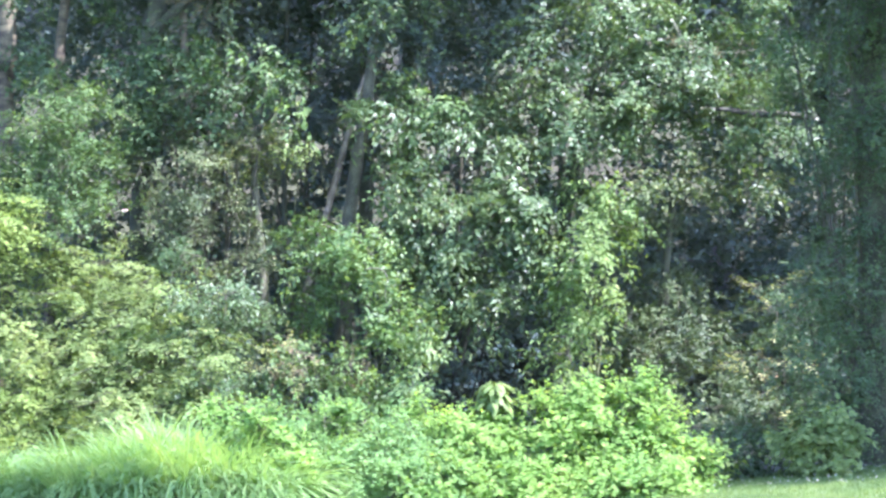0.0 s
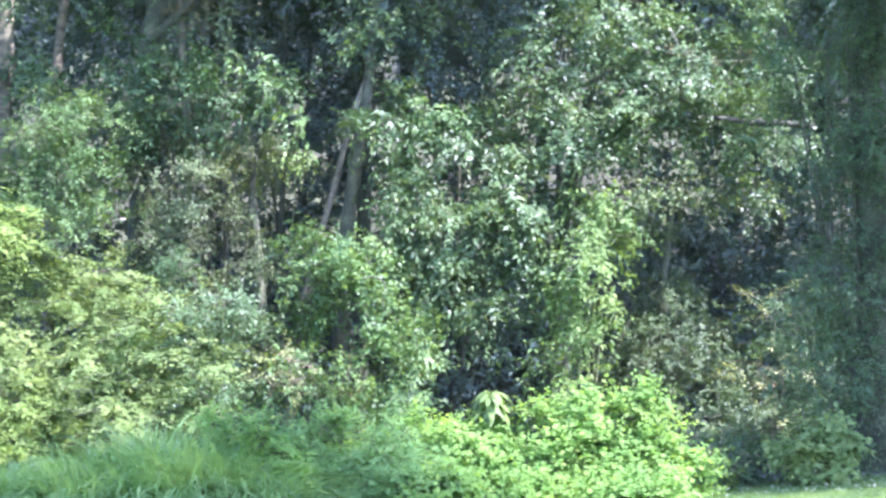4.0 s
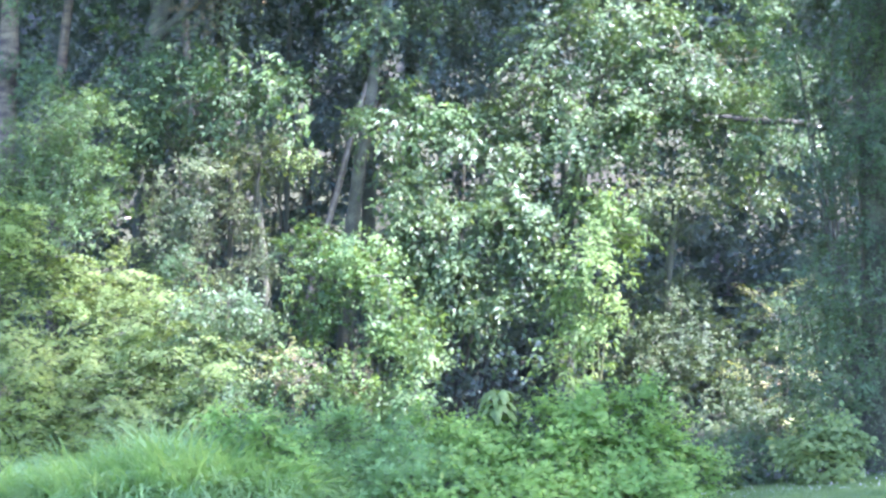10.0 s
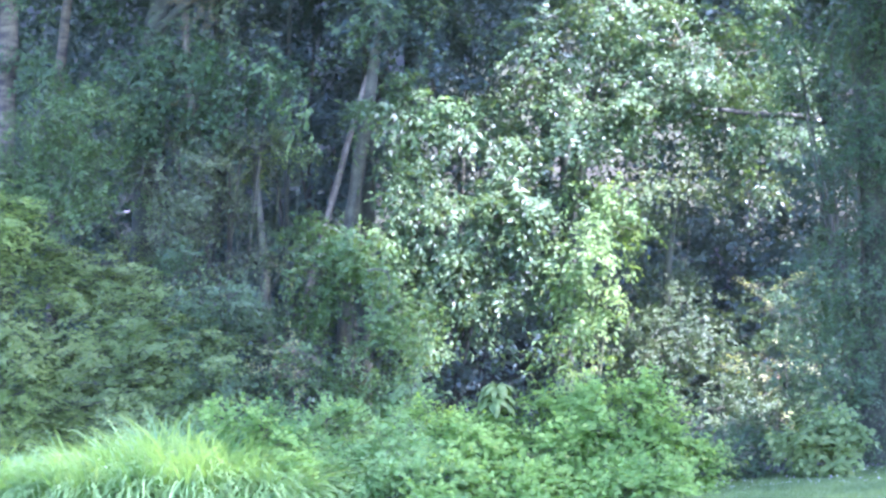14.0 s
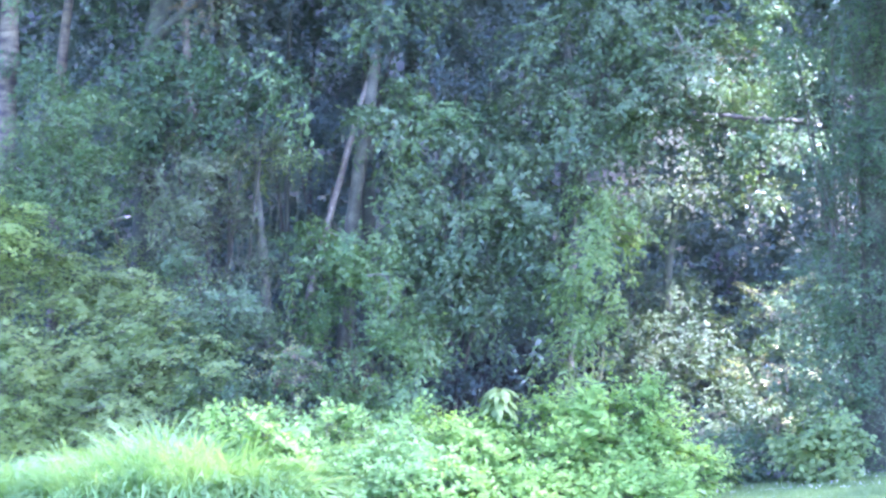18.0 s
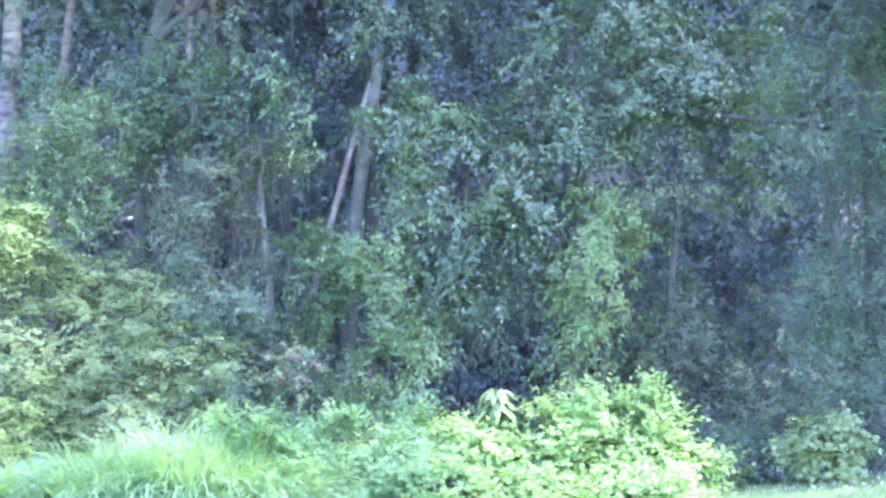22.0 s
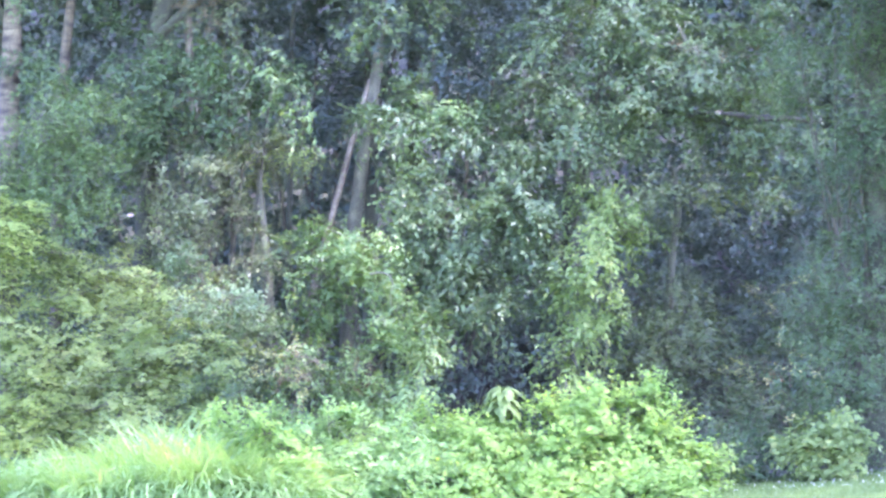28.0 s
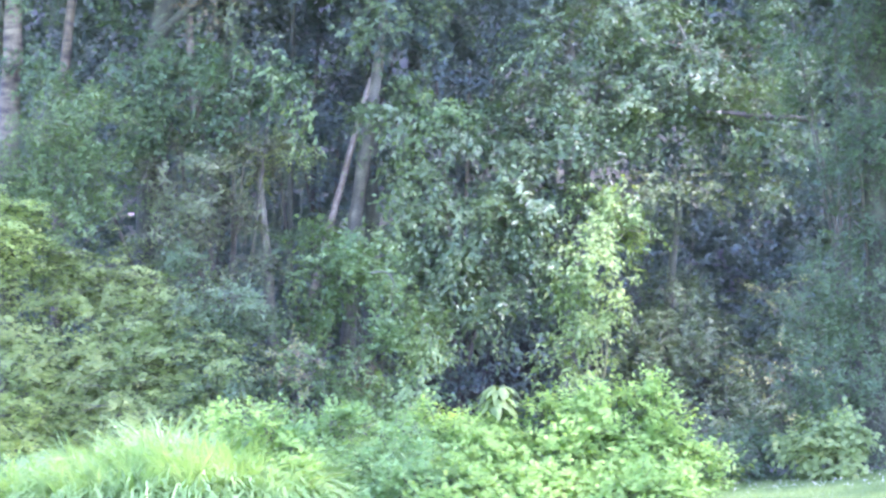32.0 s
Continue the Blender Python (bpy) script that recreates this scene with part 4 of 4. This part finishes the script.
SWAYING.append(plant("leafy_shrub", "tall fresh green shrub with lit leaf tips", "bush", (1.9, 26.4),
      [((1.35, 26.5, 0.5), (0.38, 0.4, 0.45)), ((1.81, 26.5, 0.55), (0.45, 0.4, 0.5)), ((2.23, 26.5, 0.45), (0.38, 0.4, 0.5)), ((2.52, 26.4, 0.18), (0.4, 0.4, 0.42)), ((1.66, 26.2, 0.13), (0.6, 0.4, 0.45)), ((2.23, 26.1, -0.06), (0.55, 0.4, 0.3)), ((2.77, 26.3, -0.07), (0.28, 0.3, 0.28)), ((1.42, 26.6, 0.89), (0.14, 0.14, 0.16)), ((1.78, 26.6, 0.97), (0.2, 0.2, 0.12)), ((2.42, 26.6, 0.93), (0.1, 0.12, 0.2)), ((2.87, 26.5, 0.42), (0.12, 0.12, 0.14)), ((1.5, 25.8, -0.1), (0.42, 0.35, 0.28)), ((2.0, 25.7, -0.12), (0.42, 0.35, 0.26)), ((2.5, 25.8, -0.12), (0.38, 0.33, 0.22))],
      "shoot", LEAF_FRESH, 175, 142, stem_material=STEM_GREEN, stem_radius=0.012, group=FRONT, singles=260, single_material=LEAF_FRESH_ONE))
SWAYING.append(plant("leafy_shrub", "small yellow-green shrub rising from tall grass", "bush", (-2.2, 26.8),
      [((-2.62, 26.3, 0.84), (0.1, 0.1, 0.1)), ((-2.55, 26.3, 0.68), (0.14, 0.13, 0.12)), ((-2.08, 25.7, 0.73), (0.11, 0.11, 0.09)), ((-1.92, 25.6, 0.6), (0.16, 0.15, 0.12)), ((-1.78, 25.5, 0.42), (0.17, 0.15, 0.13)), ((-1.64, 25.45, 0.24), (0.16, 0.16, 0.13)), ((-1.52, 25.4, 0.06), (0.17, 0.16, 0.13)), ((-1.4, 25.4, -0.1), (0.2, 0.18, 0.12))],
      "shoot", LEAF_FRESH, 150, 143, stem_material=STEM_GREEN, stem_radius=0.01, group=FRONT, singles=80, single_material=LEAF_FRESH_ONE))
def drooping_plant(x, y, top, seed):
    """An upright stem with a sprout on top and whorls of long leaves that arch out and hang."""
    g = np.random.default_rng(seed)
    z0 = float(ground_z(x, y)) - 0.03
    ob = thing("drooping_plant", (x, y, z0), "upright plant with a drooping head of long leaves", "plant")
    part("stem", tube([(x, y, z0), (x + 0.02, y, (z0 + top) / 2), (x, y, top)], [0.014, 0.012, 0.006], 7, 0.06, seed), STEM_GREEN, ob)
    rows = [(top - 0.05, 6, 0.1, 0.9, 0.05)] + [(top - g.uniform(0.04, 0.34), 3, g.uniform(0.24, 0.34), g.uniform(1.8, 2.6), 0.09) for _ in range(24)]
    for h, count, length, bend, width in rows:
        for k in range(count):
            a = 2 * math.pi * (k + g.uniform(-0.5, 0.5)) / count
            out, side = np.array([math.cos(a), math.sin(a), 0]), np.array([-math.sin(a), math.cos(a), 0])
            p, cols, L = np.array([x, y, h + g.uniform(-0.02, 0.02)]), [], length * g.uniform(0.8, 1.15)
            for q in range(7):
                f = q / 6
                ang = (0.75 if bend > 1 else 1.1) - bend * f ** 0.7
                w = width * math.sin(math.pi * min(1, 0.12 + 0.88 * f)) ** 0.7 * 0.5 + 0.002
                cols += [p - side * w - np.array([0, 0, 0.25 * w]), p, p + side * w - np.array([0, 0, 0.25 * w])]
                p = p + (out * math.cos(ang) + np.array([0, 0, math.sin(ang)])) * (L / 6)
            tris = [t for q in range(6) for e in (0, 1) for t in ((3 * q + e, 3 * q + e + 1, 3 * q + e + 4), (3 * q + e, 3 * q + e + 4, 3 * q + e + 3))]
            part("leaf", fast_mesh("long_leaf", cols, tris), LEAF_BROAD_ONE, ob)
    return ob


DROOPER = drooping_plant(0.68, 26.4, 1.15, 144)
SWAYING.append(plant("small_plant", "small upright plant with a few broad leaves", "plant", (3.28, 27.0),
      [((3.3, 27, 0.5), (0.11, 0.1, 0.06)), ((3.24, 27, 0.33), (0.12, 0.1, 0.06)), ((3.34, 27, 0.12), (0.13, 0.12, 0.08))], "leafy", LEAF_BROAD, 75, 145, stem_material=STEM_GREEN, stem_radius=0.008, singles=30, single_material=LEAF_BROAD_ONE))
SWAYING.append(plant("broadleaf_bush", "broad-leaved young bush at the edge of the lawn", "bush", (4.6, 27.4),
      [((4.27, 27.5, 0.53), (0.17, 0.18, 0.13)), ((4.51, 27.4, 0.53), (0.2, 0.22, 0.15)), ((4.8, 27.4, 0.64), (0.2, 0.22, 0.17)), ((4.84, 27.4, 0.84), (0.09, 0.1, 0.07)), ((4.95, 27.4, 0.44), (0.16, 0.2, 0.16)),
       ((4.63, 27.3, 0.35), (0.3, 0.26, 0.17)), ((4.35, 27.3, 0.31), (0.16, 0.18, 0.12)), ((4.54, 27.2, 0.16), (0.24, 0.24, 0.12)), ((4.87, 27.2, 0.19), (0.2, 0.24, 0.14))],
      "leafy", LEAF_BROAD, 120, 146, stem_material=STEM_GREEN, stem_radius=0.012, group=FRONT, singles=280, single_material=LEAF_BROAD_ONE))
for points, seed in (([(1.5, 26.5, 0.8), (1.46, 26.5, 1.05), (1.43, 26.5, 1.2)], 310), ([(2.45, 26.5, 0.75), (2.55, 26.5, 0.98), (2.68, 26.5, 1.08)], 311), ([(1.85, 26.6, 0.95), (1.9, 26.6, 1.12), (1.88, 26.6, 1.2)], 312)):
    dead_branch("thin dry stalk standing over the green shrub", points, 0.008, seed, 6, 0.09)
plant("low_weeds", "low green weeds at the foot of the trees", "weeds", (3.9, 28.2),
      [((3.5, 28, 0.39), (0.4, 0.3, 0.22)), ((3.76, 27.9, 0.22), (0.35, 0.3, 0.2)), ((3.33, 27.7, 0.2), (0.3, 0.25, 0.16)), ((3.25, 28.2, -0), (0.4, 0.3, 0.2)), ((3.87, 28.2, -0), (0.45, 0.3, 0.2)), ((3.86, 28.6, 0.26), (0.4, 0.3, 0.25)), ((5.37, 28, -0.06), (0.4, 0.3, 0.2)), ((4.88, 28.4, -0.01), (0.5, 0.3, 0.22)), ((4.31, 28.3, -0.01), (0.4, 0.3, 0.2)), ((2.84, 27.6, 0.03), (0.35, 0.3, 0.2)), ((3.54, 27.8, 0.06), (0.35, 0.25, 0.16)), ((3.87, 27.7, 0.03), (0.3, 0.25, 0.14)), ((4.42, 29, 0.31), (0.5, 0.4, 0.3)), ((3.55, 28.4, 0.13), (0.4, 0.3, 0.2)), ((3.34, 29, 0.31), (0.4, 0.4, 0.3)), ((5.49, 28.6, 0.33), (0.5, 0.4, 0.3))],
      "small", LEAF_MID_SHADE, 46, 147, stem_material=STEM_GREEN, stem_radius=0.006)


# ---- grasses ----
def blades(n, base, spread, length, width, lean, seed, segs=6):
    """Arching grass blades from a common root."""
    g = np.random.default_rng(seed)
    r = np.sqrt(g.random(n)) * spread
    an = g.uniform(0, 2 * np.pi, n)
    x, y = base[0] + r * np.cos(an), base[1] + r * np.sin(an) * 0.7
    root = np.stack([x, y, ground_z(x, y)], 1)
    out = unit(np.stack([np.cos(an) * 0.7 + lean, np.sin(an) * 0.8, np.zeros(n)], 1) + 0.4 * g.standard_normal((n, 3)) * np.array([1, 1, 0]))
    L = length * g.uniform(0.65, 1.05, n)
    bend = g.uniform(0.5, 1.7, n)
    W = width * g.uniform(0.6, 1.3, n)
    side = unit(np.stack([-out[:, 1], out[:, 0], 0.25 * g.standard_normal(n)], 1))
    cols = []
    for k in range(segs + 1):
        s = k / segs
        ang = bend * s ** 1.4
        p = root + out * (L * s * np.sin(ang))[:, None] + np.array([0, 0, 1.0]) * (L * s * np.cos(ang))[:, None]
        w = (W * (1 - s ** 2) * 0.5 + 0.0008)[:, None]
        cols += [p - side * w, p + side * w]
    per = len(cols)
    local = []
    for k in range(segs):
        q = 2 * k
        local += [(q, q + 1, q + 3), (q, q + 3, q + 2)]
    verts = np.stack(cols, axis=1).reshape(-1, 3)
    return fast_mesh("blades", verts, (np.arange(n)[:, None, None] * per + np.array(local)[None]).reshape(-1, 3))


TUSSOCKS = []


def tussock(x, y, n, length, seed, lean=0.12):
    ob = thing("grass_tussock", (x, y, float(ground_z(x, y))), "tall arching tussock of light green grass", "grass", "tall grass along the lawn")
    part("tuft", blades(n, (x, y), 0.42, length, 0.024, lean, seed), GRASS, ob, kind="stuff")
    for k in range(34):
        part("blade", blades(1, (x, y - 0.15), 0.34, length * 1.08, 0.032, lean, seed * 50 + k), GRASS_ONE, ob)
    TUSSOCKS.append(ob)


for q, (px, py, pl) in enumerate([(-2.5, 26.1, 1.3), (-2.85, 26.3, 1.42), (-3.35, 26.2, 1.3), (-3.95, 26.4, 1.2), (-4.5, 26.1, 1.02), (-5.1, 26.3, 0.95), (-2.45, 25.6, 1.0),
                                  (-2.75, 25.6, 1.3), (-3.25, 25.7, 1.3), (-3.85, 25.6, 1.1), (-4.6, 25.6, 0.9), (-5.3, 25.7, 0.85), (-3.15, 26.9, 1.5), (-2.6, 26.9, 1.3), (-2.35, 25.3, 1.15), (-2.0, 25.2, 0.85), (-2.7, 25.1, 1.15), (-3.3, 25.1, 1.1), (-3.9, 25.1, 0.95), (-2.25, 25.85, 1.3), (-2.05, 25.55, 1.12), (-1.85, 25.2, 0.95)]):
    tussock(px, py, 440, pl, 200 + q)


def lawn():
    """Short mown grass in front, with clover heads in it."""
    g = np.random.default_rng(77)
    n = 75000
    x, y = g.uniform(0, 6.5, n), g.uniform(23.3, 28.4, n)
    root = np.stack([x, y, ground_z(x, y)], 1)
    d = unit(np.stack([0.5 * g.standard_normal(n), 0.5 * g.standard_normal(n), np.ones(n)], 1))
    L = g.uniform(0.03, 0.07, n)
    side = unit(np.cross(d, g.standard_normal((n, 3)))) * 0.004
    cols = [root - side, root + side, root + d * L[:, None]]
    me = fast_mesh("lawn", np.stack(cols, axis=1).reshape(-1, 3), np.arange(3 * n).reshape(-1, 3))
    me.materials.append(LAWN)
    tagged(new("lawn_grass", me), "short mown lawn grass", "grass", kind="stuff")
    n = 260
    x, y = g.uniform(1.5, 6.2, n), g.uniform(25.5, 27.6, n)
    p = np.stack([x, y, ground_z(x, y) + g.uniform(0.05, 0.09, n)], 1)
    me = leaf_mesh(p, g.standard_normal((n, 3)), g.standard_normal((n, 3)), np.full(n, 0.02), 0.9)
    me.materials.append(CLOVER)
    tagged(new("clover_heads", me), "small white clover heads dotted along the lawn", "flowers", kind="stuff")


lawn()

# ---- the drifting cloud that shades the place in turn ----
# seconds and metres along +x: the wind comes in gusts
DRIFT = [(0, 0), (3, 3.8), (6, 7.1), (7, 8.4), (8, 9.1), (9, 9.6), (10, 10.7), (11, 12.3), (12, 13.5), (14, 15.9), (18, 20.0), (24, 27.2), (32, 36.6)]
REACH = 120.0        # along the sun's line from the ground to the cloud
DEPTH = 0.5         # wisps a square metre for each unit of shade
SLANT, FRONT_EDGE = 1.85, 43.1


def cloud():
    """A ragged cloud in rigid wisps: a dense front, a thinning tail, then a second thinner bank further back."""
    g = np.random.default_rng(5)
    rad, cell = 0.28, 0.5
    b, y = (q.ravel() for q in np.meshgrid(np.arange(-1.0, 45.0, cell), np.arange(16.0, 56.0, cell)))
    front = 0.35 * np.sin(y * 1.7) + 0.25 * np.sin(y * 4.1 + 1)
    s = b + front
    far = np.clip((y - 29.5) / 1.5, 0, 1)
    clear_near = np.clip((s - 11.6) / 7.5, 0.0, 0.44) - 0.18 * np.clip((s - 18.0) / 3.0, 0, 1)
    clear_far = 0.27 * np.clip((s - 11.6) / 4.6, 0, 1) * (1 - 0.9 * np.clip((s - 18.2) / 3.0, 0, 1))
    clear_near = np.maximum(clear_near, 0.15 * np.clip((s - 0.7) / 7.0, 0, 1))
    clear = clear_near * (1 - far) + clear_far * far
    seen = np.where(s < 0, 1.0, np.where(s < 0.7, 1 - s / 0.7, clear))
    lai = -np.log(np.clip(seen, 0.012 + 0.025 * far, 1.0))
    many = np.floor(DEPTH * lai * cell * cell / (rad * rad) + g.random(len(lai))).astype(int)   # wisps in each cell
    b, y = (np.repeat(q, many) + g.uniform(0, cell, many.sum()) for q in (b, y))
    x = FRONT_EDGE - b - SLANT * np.minimum(y, 33.7)
    c = np.stack([x, y, np.zeros(len(x))], 1) + np.array(SUN) * (REACH + g.uniform(-1.5, 1.5, len(x)))[:, None]
    bv = np.array([(1, 0, 0), (-1, 0, 0), (0, 1, 0), (0, -1, 0), (0, 0, 1), (0, 0, -1)], float)
    bt = np.array([(0, 2, 4), (2, 1, 4), (1, 3, 4), (3, 0, 4), (2, 0, 5), (1, 2, 5), (3, 1, 5), (0, 3, 5)])
    size = rad * g.uniform(0.7, 1.3, (len(c), 1, 1)) * np.array([1, 1, 0.8])
    wob = 1 + 0.18 * g.standard_normal((len(c), len(bv), 1))
    verts = (c[:, None] + bv[None] * size * wob).reshape(-1, 3)
    tris = (np.arange(len(c))[:, None, None] * len(bv) + bt[None]).reshape(-1, 3)
    origin = np.array(SUN) * REACH + np.array([-20.0, 30.0, 0])
    me = fast_mesh("cloud", verts - origin, tris)
    me.materials.append(CLOUD)
    ob = tagged(new("cloud", me), "ragged white cloud drifting before the sun", "cloud", kind="stuff")
    ob.location = origin
    return ob, origin


CLOUD_THING, CLOUD_START = cloud()


def motions():
    ox, oy, oz = (float(v) for v in CLOUD_START)
    walk(CLOUD_THING, [(t, pose(ox + d, oy, oz)) for t, d in DRIFT])
    g = random.Random(3)
    for ob in TUSSOCKS + [DROOPER] + SWAYING + STIRRED:
        x, y, z = ob.location
        reach = 2.6 if ob in TUSSOCKS or ob is DROOPER else 0.4 if ob in STIRRED else 0.7
        phase, speed = g.uniform(0, 6.28), g.uniform(0.5, 0.9)
        rows = []
        for k in range(33):
            a = math.sin(phase + speed * k) + 0.5 * math.sin(1.7 * phase + 2.1 * speed * k)
            rows.append((k, pose(x, y, z, 0.4 * reach * math.sin(phase + 1.3 * k), reach * a * 0.7, 0)))
        walk(ob, rows)


motions()
